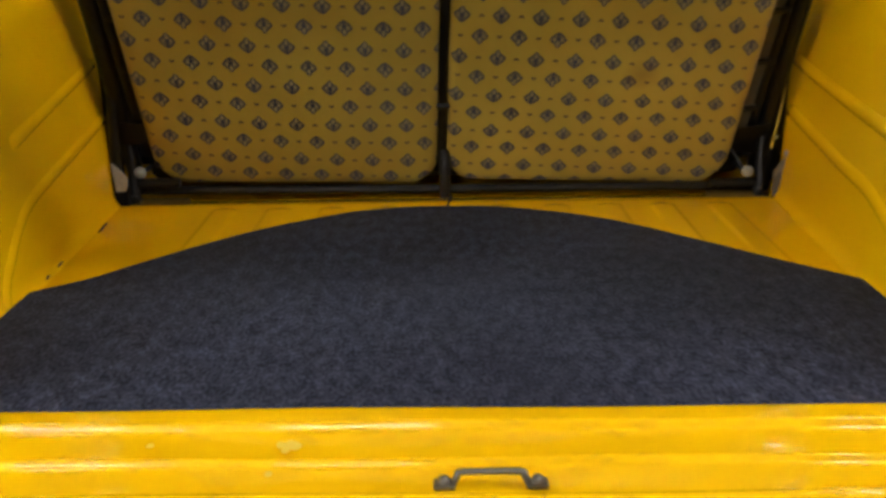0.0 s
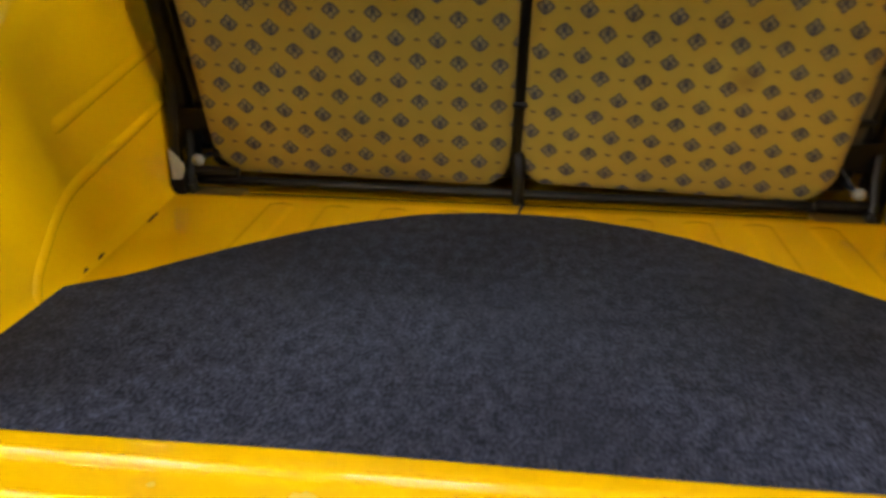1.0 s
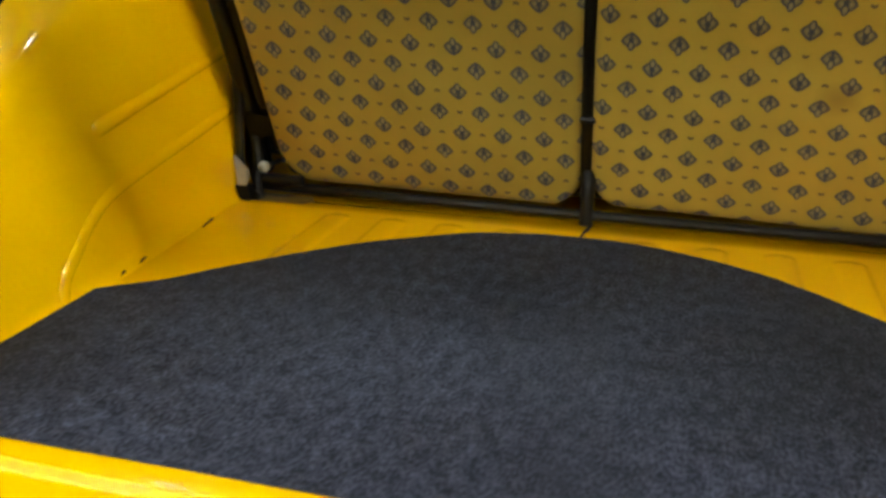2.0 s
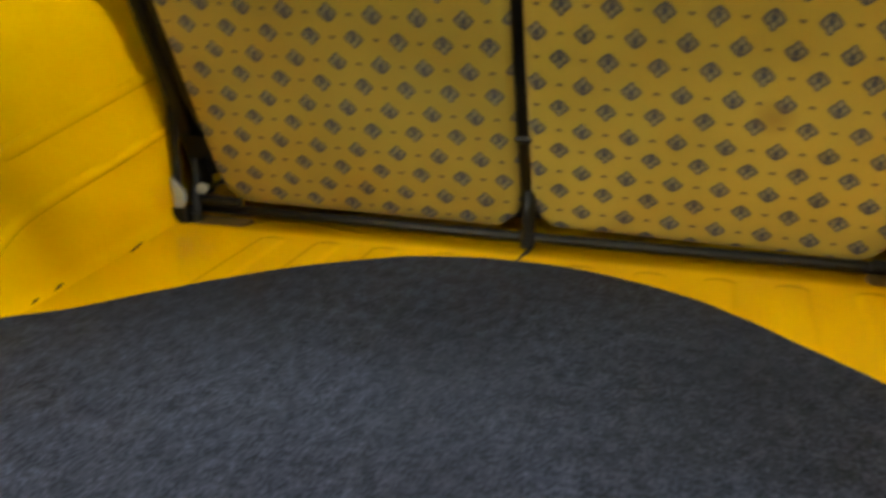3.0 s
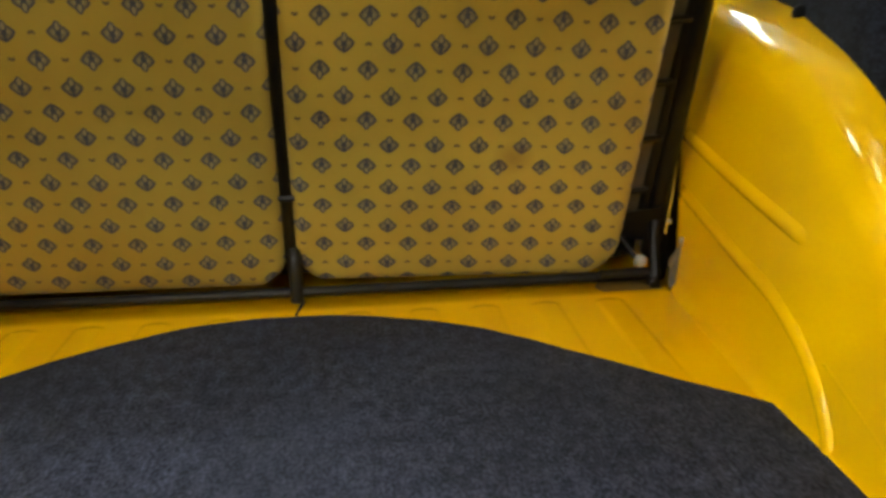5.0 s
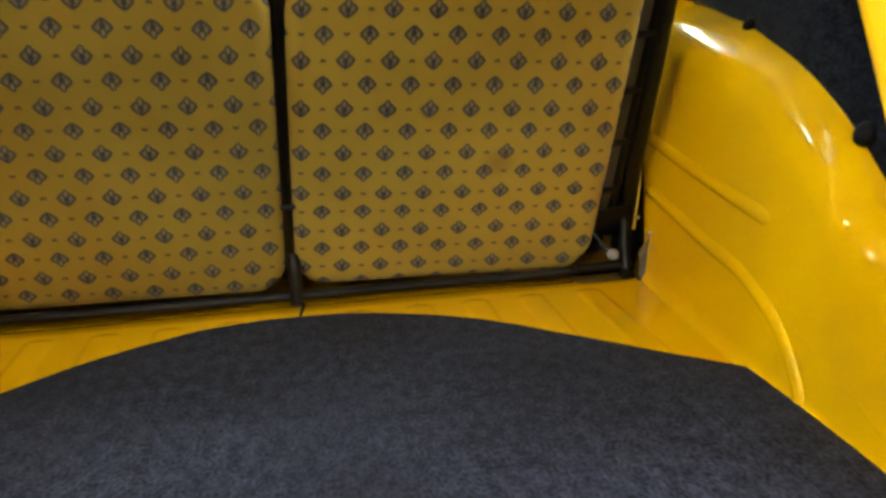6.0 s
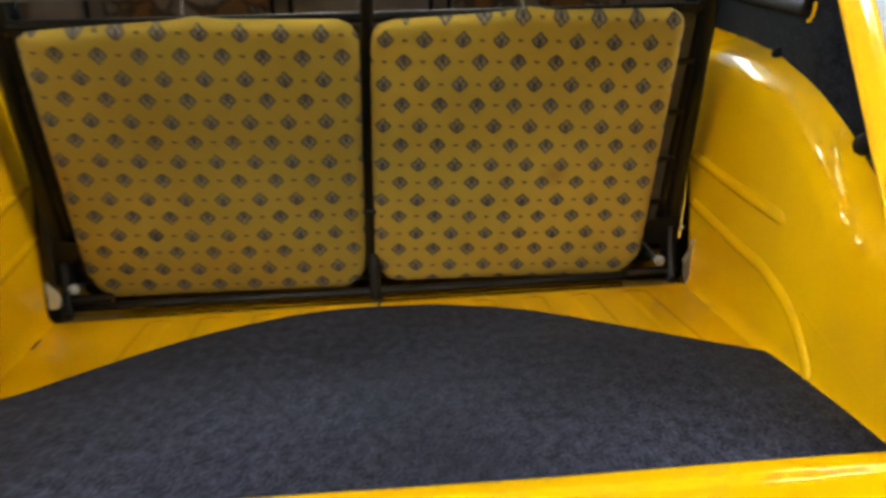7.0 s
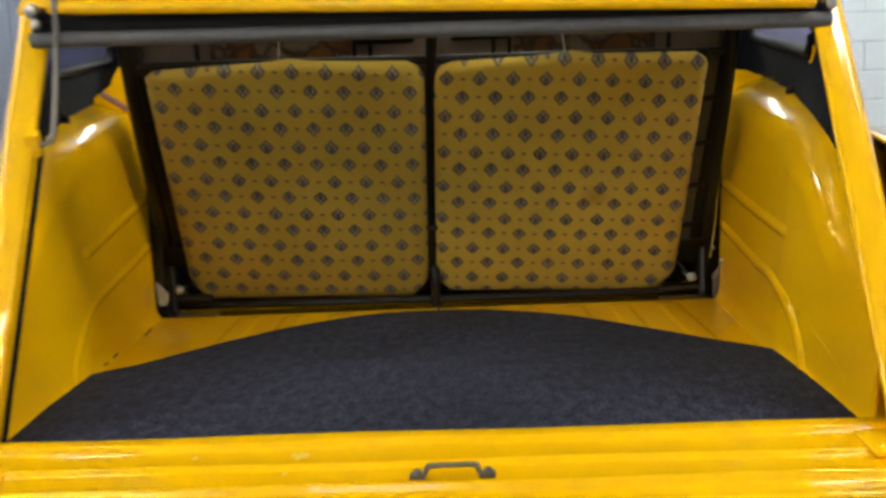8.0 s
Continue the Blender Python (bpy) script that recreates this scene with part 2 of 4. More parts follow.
BLOCK = simple("white_painted_block", (0.76, 0.82, 0.89), 0.6, vary=0.06, grain=25, relief=0.7, fine=120)
PALE = simple("off_white_wall_paint", (0.66, 0.65, 0.62), 0.7, vary=0.06, grain=20)
MORTAR = simple("painted_mortar", (0.44, 0.50, 0.58), 0.8, vary=0.1, grain=30, relief=0.5, fine=150)
CONCRETE = simple("workshop_concrete", (0.26, 0.25, 0.24), 0.6, vary=0.3, grain=8, relief=0.4, fine=60)
CEILING = simple("grey_ceiling_board", (0.40, 0.40, 0.39), 0.8, vary=0.06, grain=6)
SHEET = simple("blue_grey_ribbed_sheet", (0.24, 0.27, 0.36), 0.5, vary=0.1, grain=10)
PANE = glass_material("tinted_pane", (0.30, 0.29, 0.42))
CLEAR = glass_material("clear_pane", (0.92, 0.95, 0.93))
TUBE = glow_material("warm_tube_glow", (1.0, 0.94, 0.86), TUBE_POWER)
COOL_TUBE = glow_material("cool_tube_glow", (0.94, 1.0, 0.90), TUBE_POWER)

# ---- mesh helpers ----


def finish(name, bm, mat, smooth=True, angle=40.0):
    bmesh.ops.recalc_face_normals(bm, faces=bm.faces)
    me = bpy.data.meshes.new(name)
    for f in bm.faces:
        f.smooth = smooth
    if smooth:
        for e in bm.edges:
            if len(e.link_faces) == 2 and e.calc_face_angle(0.0) > radians(angle):
                e.smooth = False
    bm.to_mesh(me)
    bm.free()
    me.materials.append(mat)
    return me


def part(name, bm, mat, parent, label="", smooth=True, angle=40.0):
    ob = new(name, finish(name, bm, mat, smooth, angle))
    ob.parent = parent
    if label:
        tagged(ob, label)
    return ob


def thing(name, label, category, at=(0, 0, 0), group="", kind=""):
    ob = new(name)
    ob.empty_display_size = 0.05
    ob.location = at
    return tagged(ob, label, category, group, kind)


def shift(bm, v):
    bmesh.ops.translate(bm, vec=v, verts=bm.verts)
    return bm


def box(cx, cy, cz, sx, sy, sz, bevel=0.0, segments=2, turn=None):
    bm = bmesh.new()
    bmesh.ops.create_cube(bm, size=1.0)
    bmesh.ops.scale(bm, vec=(sx, sy, sz), verts=bm.verts)
    if bevel:
        bmesh.ops.bevel(bm, geom=bm.edges[:], offset=bevel, segments=segments, profile=0.6, affect="EDGES")
    if turn:
        bmesh.ops.transform(bm, matrix=Euler([radians(a) for a in turn]).to_matrix().to_4x4(), verts=bm.verts)
    return shift(bm, (cx, cy, cz))


def tube(points, radius, sides=12, flat=1.0):
    """A round bar along points, with closed, slightly rounded ends. flat: its depth over its width."""
    bm = bmesh.new()
    pts = [Vector(p) for p in points]
    rings = []
    n = len(pts)
    ref = Vector((0, 0, 1))
    if abs((pts[-1] - pts[0]).normalized().z) > 0.9:
        ref = Vector((0, 1, 0))
    rows = []
    d0, d1 = (pts[1] - pts[0]).normalized(), (pts[-1] - pts[-2]).normalized()
    rows.append((pts[0], d0, 0.7))
    rows.append((pts[0] + d0 * radius * 0.25, d0, 1.0))
    for i in range(1, n - 1):
        rows.append((pts[i], ((pts[i] - pts[i - 1]).normalized() + (pts[i + 1] - pts[i]).normalized()).normalized(), 1.0))
    rows.append((pts[-1] - d1 * radius * 0.25, d1, 1.0))
    rows.append((pts[-1], d1, 0.7))
    for p, d, k in rows:
        side = d.cross(ref).normalized()
        up = side.cross(d).normalized()
        rings.append([bm.verts.new(p + (side * math.cos(a) + up * math.sin(a) * flat) * radius * k)
                      for a in (2 * math.pi * j / sides for j in range(sides))])
    for a, b in zip(rings, rings[1:]):
        for j in range(sides):
            bm.faces.new((a[j], a[(j + 1) % sides], b[(j + 1) % sides], b[j]))
    bm.faces.new(rings[0][::-1])
    bm.faces.new(rings[-1])
    return bm


def smooth_path(points, steps=6):
    """A Catmull-Rom curve through points."""
    p = [Vector(q) for q in points]
    p = [2 * p[0] - p[1], *p, 2 * p[-1] - p[-2]]
    out = []
    for i in range(1, len(p) - 2):
        for s in range(steps):
            t = s / steps
            out.append(0.5 * (2 * p[i] + (p[i + 1] - p[i - 1]) * t + (2 * p[i - 1] - 5 * p[i] + 4 * p[i + 1] - p[i + 2]) * t * t
                              + (3 * p[i] - p[i - 1] - 3 * p[i + 1] + p[i + 2]) * t ** 3))
    return out + [p[-2]]


def disc(centre, axis, radius, depth, sides=16, dome=0.3):
    """A bolt or button head: a short domed cylinder, standing out along axis."""
    bm = bmesh.new()
    c, d = Vector(centre), Vector(axis).normalized()
    side = d.cross(Vector((0.3, 0.5, 0.81))).normalized()
    up = d.cross(side)
    rings = []
    for r, h in ((1.0, 0.0), (1.0, 0.6), (0.85, 0.85), (0.5, 0.85 + dome * 0.7), (0.15, 0.85 + dome)):
        rings.append([bm.verts.new(c + d * depth * h + (side * math.cos(a) + up * math.sin(a)) * radius * r)
                      for a in (2 * math.pi * j / sides for j in range(sides))])
    for a, b in zip(rings, rings[1:]):
        for j in range(sides):
            bm.faces.new((a[j], a[(j + 1) % sides], b[(j + 1) % sides], b[j]))
    bm.faces.new(rings[0][::-1])
    bm.faces.new(rings[-1])
    return bm


def sheet(rows, thick=None):
    """A skin over a grid of points; thick: a vector by which a second skin lies behind it."""
    bm = bmesh.new()
    grid = [[bm.verts.new(p) for p in row] for row in rows]
    for a, b in zip(grid, grid[1:]):
        for j in range(len(a) - 1):
            bm.faces.new((a[j], a[j + 1], b[j + 1], b[j]))
    if thick is not None:
        back = bmesh.ops.duplicate(bm, geom=bm.verts[:] + bm.edges[:] + bm.faces[:])
        verts = [g for g in back["geom"] if isinstance(g, bmesh.types.BMVert)]
        bmesh.ops.translate(bm, vec=thick, verts=verts)
        twin = {v: back["vert_map"][v] for row in grid for v in row}
        rim = grid[0] + [r[-1] for r in grid[1:]] + grid[-1][-2::-1] + [r[0] for r in grid[-2:0:-1]]
        for a, b in zip(rim, rim[1:] + rim[:1]):
            bm.faces.new((a, b, twin[b], twin[a]))
    return bm


def ease(table, x):
    """A smooth curve through a short table."""
    xs, ys = [a for a, _ in table], [b for _, b in table]
    x = min(max(x, xs[0]), xs[-1])
    i = min(max(np.searchsorted(xs, x) - 1, 0), len(xs) - 2)

    def slope(k):
        a, b = max(k - 1, 0), min(k + 1, len(xs) - 1)
        return (ys[b] - ys[a]) / (xs[b] - xs[a])

    h = xs[i + 1] - xs[i]
    t = (x - xs[i]) / h
    return float((2 * t**3 - 3 * t**2 + 1) * ys[i] + (t**3 - 2 * t**2 + t) * h * slope(i) + (3 * t**2 - 2 * t**3) * ys[i + 1] + (t**3 - t**2) * h * slope(i + 1))


# ---- the workshop round the car ----
GROUND = -0.56
ROOM = (-4.6, 4.6, -4.5, 6.3)
TOP = 2.7


def structure(name, bm, mat, label, smooth=False):
    return tagged(new(name, finish(name, bm, mat, smooth)), label, name.split("_")[0], kind="structure")


x0, x1, y0, y1 = ROOM
structure("ground", box((x0 + x1) / 2, (y0 + y1) / 2, GROUND - 0.05, x1 - x0 + 0.4, y1 - y0 + 0.4, 0.1), CONCRETE, "grey concrete workshop floor under the car")
structure("ceiling", box((x0 + x1) / 2, (y0 + y1) / 2, TOP + 0.05, x1 - x0 + 0.4, y1 - y0 + 0.4, 0.1), CEILING, "plain grey workshop ceiling")
wall_north = structure("wall_north", box((x0 + x1) / 2, y1 + 0.1, (TOP + GROUND) / 2, x1 - x0 + 0.4, 0.2, TOP - GROUND), MORTAR, "white painted block wall with recessed joints")
structure("wall_south", box((x0 + x1) / 2, y0 - 0.1, (TOP + GROUND) / 2, x1 - x0 + 0.4, 0.2, TOP - GROUND), PALE, "plain off-white workshop wall")
structure("wall_east", box(x1 + 0.1, (y0 + y1) / 2, (TOP + GROUND) / 2, 0.2, y1 - y0, TOP - GROUND), BLOCK, "plain white painted workshop wall")
structure("wall_west", box(x0 - 0.1, (y0 + y1) / 2, (TOP + GROUND) / 2, 0.2, y1 - y0, TOP - GROUND), BLOCK, "plain white painted workshop wall")


def ceiling_light(x, y, length, turn, glow):
    t = thing("ceiling_light", "white batten with a glowing diffuser on the ceiling", "ceiling light", (x, y, TOP), "workshop ceiling lights")
    t.rotation_euler.z = radians(turn)
    part("housing", box(0, 0, -0.035, 0.26, length, 0.07, 0.01), CEILING, t)
    part("diffuser", box(0, 0, -0.085, 0.22, length - 0.06, 0.03, 0.01), glow, t, "bright glowing diffuser")


# unseen battens: some answer to glints on the paint, others are added as fill
LIGHTS = [(-0.6, -4.2, 90, 1.2), (-0.6, -3.6, 90, 1.0), (-2.7, -3.9, 90, 1.9), (-2.7, -3.4, 90, 1.5), (2.7, -2.8, 90, 0.6), (-4.2, -1.2, 0, 1.4), (-4.2, 0.8, 0, 1.4), (2.5, 0.10, 90, 2.1), (2.5, -0.28, 90, 2.1), (-2.3, 0.0, 90, 1.0)]
# the last two are added only to brighten the far wall and door
COOL_LIGHTS = [(-0.8, 1.20, 90, 0.20), (-1.5, 1.25, 90, 0.40), (0.8, 1.20, 90, 0.20), (1.5, 1.25, 90, 0.24), (-2.3, 2.8, 0, 0.7), (2.3, 2.8, 0, 0.32), (0.1, 5.50, 90, 1.5), (0.1, 5.80, 90, 1.5), (2.9, 5.30, 90, 1.6), (-3.0, 5.30, 90, 1.2)]
for lx, ly, turn, length in LIGHTS:
    ceiling_light(lx, ly, length, turn, TUBE)
for lx, ly, turn, length in COOL_LIGHTS:
    ceiling_light(lx, ly, length, turn, COOL_TUBE)

# ---- the car ----
car = thing("car", "bright yellow small vintage car with its boot lid open", "car", (0, 0, GROUND))


def car_part(name, bm, mat, label="", parent=None, angle=40.0):
    """A part of the car, given in world places."""
    bmesh.ops.translate(bm, vec=(0, 0, -GROUND), verts=bm.verts)
    return part(name, bm, mat, parent or car, label, True, angle)


# boot floor with pressed beads running fore and aft
BEADS = [-0.375, -0.29, -0.205, -0.12, 0.06, 0.148, 0.231, 0.314, 0.404]


def floor_height(x, y):
    z = -0.006
    for c in BEADS:
        a = min(max((0.022 - abs(x - c)) / 0.009, 0), 1)
        b = min(max((1.345 - 0.5 * abs(x - c) - y) / 0.008, 0), 1)
        z += 0.0022 * (a * a * (3 - 2 * a)) * (b * b * (3 - 2 * b))
    return z - min(0.020, 0.19 * max(0.0, y - 1.365))


def boot_floor():
    xs = sorted({round(v, 4) for v in [*np.linspace(-0.72, 0.68, 29), *(c + d for c in BEADS for d in (-0.023, -0.0205, -0.0175, -0.0145, -0.012, 0, 0.012, 0.0145, 0.0175, 0.0205, 0.023))]})
    ys = [0.69, 0.75, 0.9, 1.0, 1.1, 1.2, 1.3, *np.linspace(1.315, 1.36, 12), 1.38, 1.42, 1.46, 1.55, 1.72]
    return sheet([[(x, y, floor_height(x, y)) for x in xs] for y in ys], (0, 0, -0.012))


car_part("floor_panel", boot_floor(), PAINT, "yellow pressed-steel boot floor with shallow beads", angle=60)

# wheel arches: wall, round shoulder and upper flange, seen from inside
TOP_EDGE = [(0.66, 0.175), (0.72, 0.181), (0.78, 0.190), (0.83, 0.201), (0.86, 0.219), (0.89, 0.245), (0.92, 0.272), (0.959, 0.300), (1.018, 0.330), (1.143, 0.360), (1.225, 0.378), (1.3, 0.388), (1.4, 0.402), (1.5, 0.412)]
SHOULDER = [(0.66, 0.152), (0.72, 0.158), (0.78, 0.165), (0.83, 0.175), (0.86, 0.191), (0.89, 0.216), (0.92, 0.243), (0.95, 0.266), (1.0, 0.293), (1.07, 0.323), (1.182, 0.347), (1.342, 0.368), (1.5, 0.380)]
MID = -0.026


def trim_x(y):
    return 0.586 + 0.18 * (y - 1.1) + 0.35 * max(0.0, 1.02 - y) ** 1.3


def wall_x(y, z):
    out = 0.508 + 0.07 * z + 0.07 * max(0.0, y - 1.0) - 0.02 * max(0.0, 0.8 - y)
    return out + 0.30 * max(0.0, y - 1.365 - 0.28 * max(0.0, z))


def arch_section(y, k):
    """Distance from the car's middle and height of the arch's skin, k from 0 at its foot to 1 at its upper edge."""
    y, k = float(y), float(k)
    zt, zs = ease(TOP_EDGE, y), ease(SHOULDER, y)
    corner = Vector((wall_x(y, zs) + 0.006, zs + 0.007))
    foot = Vector((wall_x(y, max(zs - 0.034, 0.012)), max(zs - 0.034, 0.012)))
    edge = Vector((trim_x(y), zt))
    leave = corner + (edge - corner) * min(0.8, 0.036 / max((edge - corner).length, 0.001))
    if k < 0.5:
        z = -0.012 + (foot.y + 0.012) * k / 0.5
        return wall_x(y, z) - 0.014 * max(0.0, 1 - (z + 0.012) / 0.024) ** 2, z
    if k < 0.85:
        t = (k - 0.5) / 0.35
        p = (1 - t) ** 2 * foot + 2 * t * (1 - t) * corner + t * t * leave
    else:
        p = leave + (edge - leave) * (k - 0.85) / 0.15
    return p.x, p.y


def arch_point(side, y, k):
    x, z = arch_section(y, k)
    if side > 0:
        for cy, cz, deep, wide in ((0.880, 0.205, 0.0018, 0.011), (0.862, 0.192, -0.0014, 0.010)):
            x += deep * math.exp(-((y - cy) ** 2 + (z - cz) ** 2) / wide**2)
    return Vector((MID + side * x, y, z))


def on_wall(side, y, z, proud=None):
    proud = proud or (-0.0068 if side > 0 else -0.0084)
    return Vector((MID + side * (wall_x(y, z) - proud), y, z))


BEAD_A = {1: ((1.400, 0.209), (1.27, 0.195), (1.165, 0.185), (1.08, 0.178), (1.0, 0.172)), -1: ((1.405, 0.217), (1.26, 0.197), (1.15, 0.182), (1.05, 0.169))}
BEAD_B = {1: ((1.385, 0.132), (1.25, 0.117), (1.14, 0.105), (1.055, 0.098), (0.995, 0.083), (0.955, 0.064), (0.925, 0.040), (0.900, 0.010), (0.892, -0.02)),
          -1: ((1.395, 0.131), (1.26, 0.115), (1.15, 0.104), (1.06, 0.092), (1.01, 0.073), (0.975, 0.046), (0.948, 0.020), (0.936, -0.02))}


def wheel_arch(side):
    ys = [*np.linspace(0.69, 0.82, 10), *np.linspace(0.825, 0.915, 28), *np.linspace(0.925, 1.36, 40), 1.37, 1.38, 1.39, 1.40, 1.42, 1.45, 1.49, 1.53, 1.58]
    ks = [*np.linspace(0, 0.06, 6), *np.linspace(0.1, 0.34, 5), *np.linspace(0.36, 0.5, 10), *np.linspace(0.52, 0.85, 18), 0.9, 0.95, 1.0]
    ob = car_part("wheel_arch", sheet([[arch_point(side, y, k) for k in ks] for y in ys], (side * 0.004, 0, -0.004)), PAINT,
                  "glossy yellow rounded inner wheel arch", angle=70)
    (ya, za), (yb, zb) = BEAD_A[side][-2:]
    a = smooth_path([on_wall(side, *p) for p in BEAD_A[side][:-1]] + [on_wall(side, yb + 0.10 * (ya - yb), zb + 0.10 * (za - zb), -0.0072), on_wall(side, yb - 0.02 * (ya - yb), zb - 0.02 * (za - zb), -0.0130)])
    b = smooth_path([on_wall(side, *p) for p in BEAD_B[side]])
    for path in (a, b):
        bead = tube(path, 0.0122, 18, 1.0)
        car_part("pressed_bead", bead, PAINT, parent=ob, angle=80)
    c = smooth_path([on_wall(side, *p) for p in ((0.928, 0.073), (0.862, 0.054), (0.805, 0.037), (0.768, 0.023))])
    car_part("seam", tube(c, 0.0075, 10), PAINT, parent=ob, angle=80)
    return ob


arches = [wheel_arch(s) for s in (-1, 1)]

# dark felt side trim with the rear quarter window


def trim_point(side, y, z):
    return Vector((MID + side * (trim_x(min(y, 1.75)) - 0.002), y, z))


def rounded_loop(corners, radius, steps=6):
    """The outline of a polygon in two dimensions with rounded corners."""
    out = []
    n = len(corners)
    for i in range(n):
        p, a, b = Vector(corners[i]), Vector(corners[i - 1]), Vector(corners[(i + 1) % n])
        r = radius[i] if isinstance(radius, (list, tuple)) else radius
        u, v = (a - p).normalized() * r, (b - p).normalized() * r
        for s in range(steps + 1):
            t = s / steps
            out.append((1 - t) ** 2 * (p + u) + 2 * t * (1 - t) * p + t * t * (p + v))
    return out


WINDOW = {s: rounded_loop([(1.048, 0.426 + h), (1.640, 0.490 + h), (1.68, 0.69), (1.10, 0.64)], [0.055, 0.045, 0.06, 0.06], 7) for s, h in ((1, 0.0), (-1, 0.006))}


def side_trim(side):
    ys = np.linspace(0.87, 1.5, 38)
    low = [Vector((y, ease(TOP_EDGE, y) - 0.004)) for y in ys]
    outer = low + [Vector((1.51, -0.3)), Vector((2.9, -0.3)), Vector((2.9, 1.08)), Vector((1.4, 1.03)), Vector((1.25, 0.96))]
    outer += [Vector((1.06, 0.52)), Vector((0.985, 0.38))] if side < 0 else [Vector((0.955, 0.48))]
    bm = bmesh.new()
    edges = []
    for loop in (outer, WINDOW[side]):
        vs = [bm.verts.new((p.x, p.y, 0)) for p in loop]
        edges += [bm.edges.new((a, b)) for a, b in zip(vs, vs[1:] + vs[:1])]
    bmesh.ops.triangle_fill(bm, edges=edges, use_beauty=True)
    bmesh.ops.subdivide_edges(bm, edges=[e for e in bm.edges if e.calc_length() > 0.15], cuts=3)
    extra = bmesh.ops.extrude_face_region(bm, geom=bm.faces[:])
    moved = {g for g in extra["geom"] if isinstance(g, bmesh.types.BMVert)}
    for v in bm.verts:
        p = trim_point(side, v.co.x, v.co.y)
        v.co = p + Vector((side * 0.007, 0, 0)) if v in moved else p
    ob = car_part("side_trim", bm, TRIM_FELT, "dark grey felt trim panel round the quarter window", angle=50)
    seal = [trim_point(side, p.x, p.y) for p in WINDOW[side]]
    w = car_part("quarter_window_seal", tube(seal + seal[:1], 0.0085, 10), RUBBER, "black rubber window seal", parent=ob)
    lip = rounded_loop([(1.034, 0.410), (1.665, 0.478), (1.70, 0.70), (1.09, 0.64)], [0.055, 0.05, 0.06, 0.06], 7)
    lip = [trim_point(side, p.x, p.y) for p in lip]
    car_part("window_flange", tube(lip[2:7], 0.0030, 8), PAINT, "yellow edge under the window seal", parent=ob)
    bm = bmesh.new()
    bm.faces.new([bm.verts.new(trim_point(side, p.x, p.y) + Vector((side * 0.004, 0, 0))) for p in WINDOW[side]])
    extra = bmesh.ops.extrude_face_region(bm, geom=bm.faces[:])
    bmesh.ops.translate(bm, vec=(side * 0.004, 0, 0), verts=[g for g in extra["geom"] if isinstance(g, bmesh.types.BMVert)])
    pane = car_part("pane", bm, PANE, "dusty smoke-tinted quarter window pane", parent=ob)
    pane.visible_shadow = False
    for y, z, r in ((1.20, 0.369, 0.0092), (0.922, 0.274, 0.0115) if side < 0 else (0.908, 0.268, 0.0125)):
        c = trim_point(side, y, z + 0.004)
        car_part("trim_clip", disc(c, (-side, -0.3, 0.5), r, 0.010), RUBBER, "black domed trim clip", parent=ob)
    return ob


trims = [side_trim(s) for s in (-1, 1)]
car_part("piping", tube([(-0.650, 1.428, 0.422), (-0.628, 1.426, 0.408), (-0.602, 1.425, 0.390)], 0.0058, 8), PINK, "faded pink piping end", parent=trims[0])
for outline in ([(0.54, 0.34), (0.556, 0.416), (0.562, 0.419), (0.580, 0.4175), (0.603, 0.408), (0.650, 0.386), (0.650, 0.34)],
                [(-0.59, 0.34), (-0.611, 0.474), (-0.619, 0.476), (-0.634, 0.455), (-0.638, 0.440), (-0.658, 0.424), (-0.70, 0.395), (-0.70, 0.34)]):
    bm = bmesh.new()
    f = bm.faces.new([bm.verts.new((x, 1.44 + 0.3 * (z - 0.40), z)) for x, z in outline])
    ex = bmesh.ops.extrude_face_region(bm, geom=[f])
    bmesh.ops.translate(bm, vec=(0, 0.006, 0), verts=[g for g in ex["geom"] if isinstance(g, bmesh.types.BMVert)])
    car_part("body_flange", bm, PAINT, "flat yellow body panel behind the wheel arch")

# the sill: raised lip, stepped top and outer edge
SILL = [(0.697, -0.020), (0.692, 0.004), (0.689, 0.008), (0.684, 0.0103), (0.679, 0.0110), (0.6635, 0.0113), (0.6615, 0.0110), (0.6600, 0.0098), (0.6588, 0.0060), (0.6572, 0.0040), (0.655, 0.0032),
        (0.648, 0.0026), (0.6235, 0.0012), (0.6208, 0.0016), (0.6192, 0.0008), (0.6180, -0.0025), (0.6164, -0.0042), (0.613, -0.0048), (0.585, -0.0060), (0.5805, -0.0054), (0.5785, -0.0030),
        (0.5765, -0.0022), (0.5735, -0.0024), (0.5718, -0.0038), (0.5705, -0.0090), (0.5688, -0.0118), (0.566, -0.0130), (0.553, -0.0136), (0.5485, -0.0124), (0.5445, -0.0122), (0.5415, -0.0138), (0.5395, -0.018),
        (0.537, -0.026), (0.533, -0.045), (0.53, -0.10), (0.515, -0.24), (0.53, -0.30), (0.69, -0.30)]


def extrude_x(profile, a, b, wave=0.0, steps=24, slope=0.0):
    """A solid bar along x of a closed profile in y and z, slightly uneven along its length."""
    bm = bmesh.new()
    rings = []
    for i in range(steps + 1):
        x = a + (b - a) * i / steps
        rings.append([bm.verts.new((x, y + wave * math.sin(x * 9.1 + y * 40), z + wave * math.sin(x * 13.7 + y * 60) + slope * x)) for y, z in profile])
    n = len(profile)
    for p, q in zip(rings, rings[1:]):
        for k in range(n):
            bm.faces.new((p[k], p[(k + 1) % n], q[(k + 1) % n], q[k]))
    bm.faces.new(rings[0])
    bm.faces.new(rings[-1])
    return bm


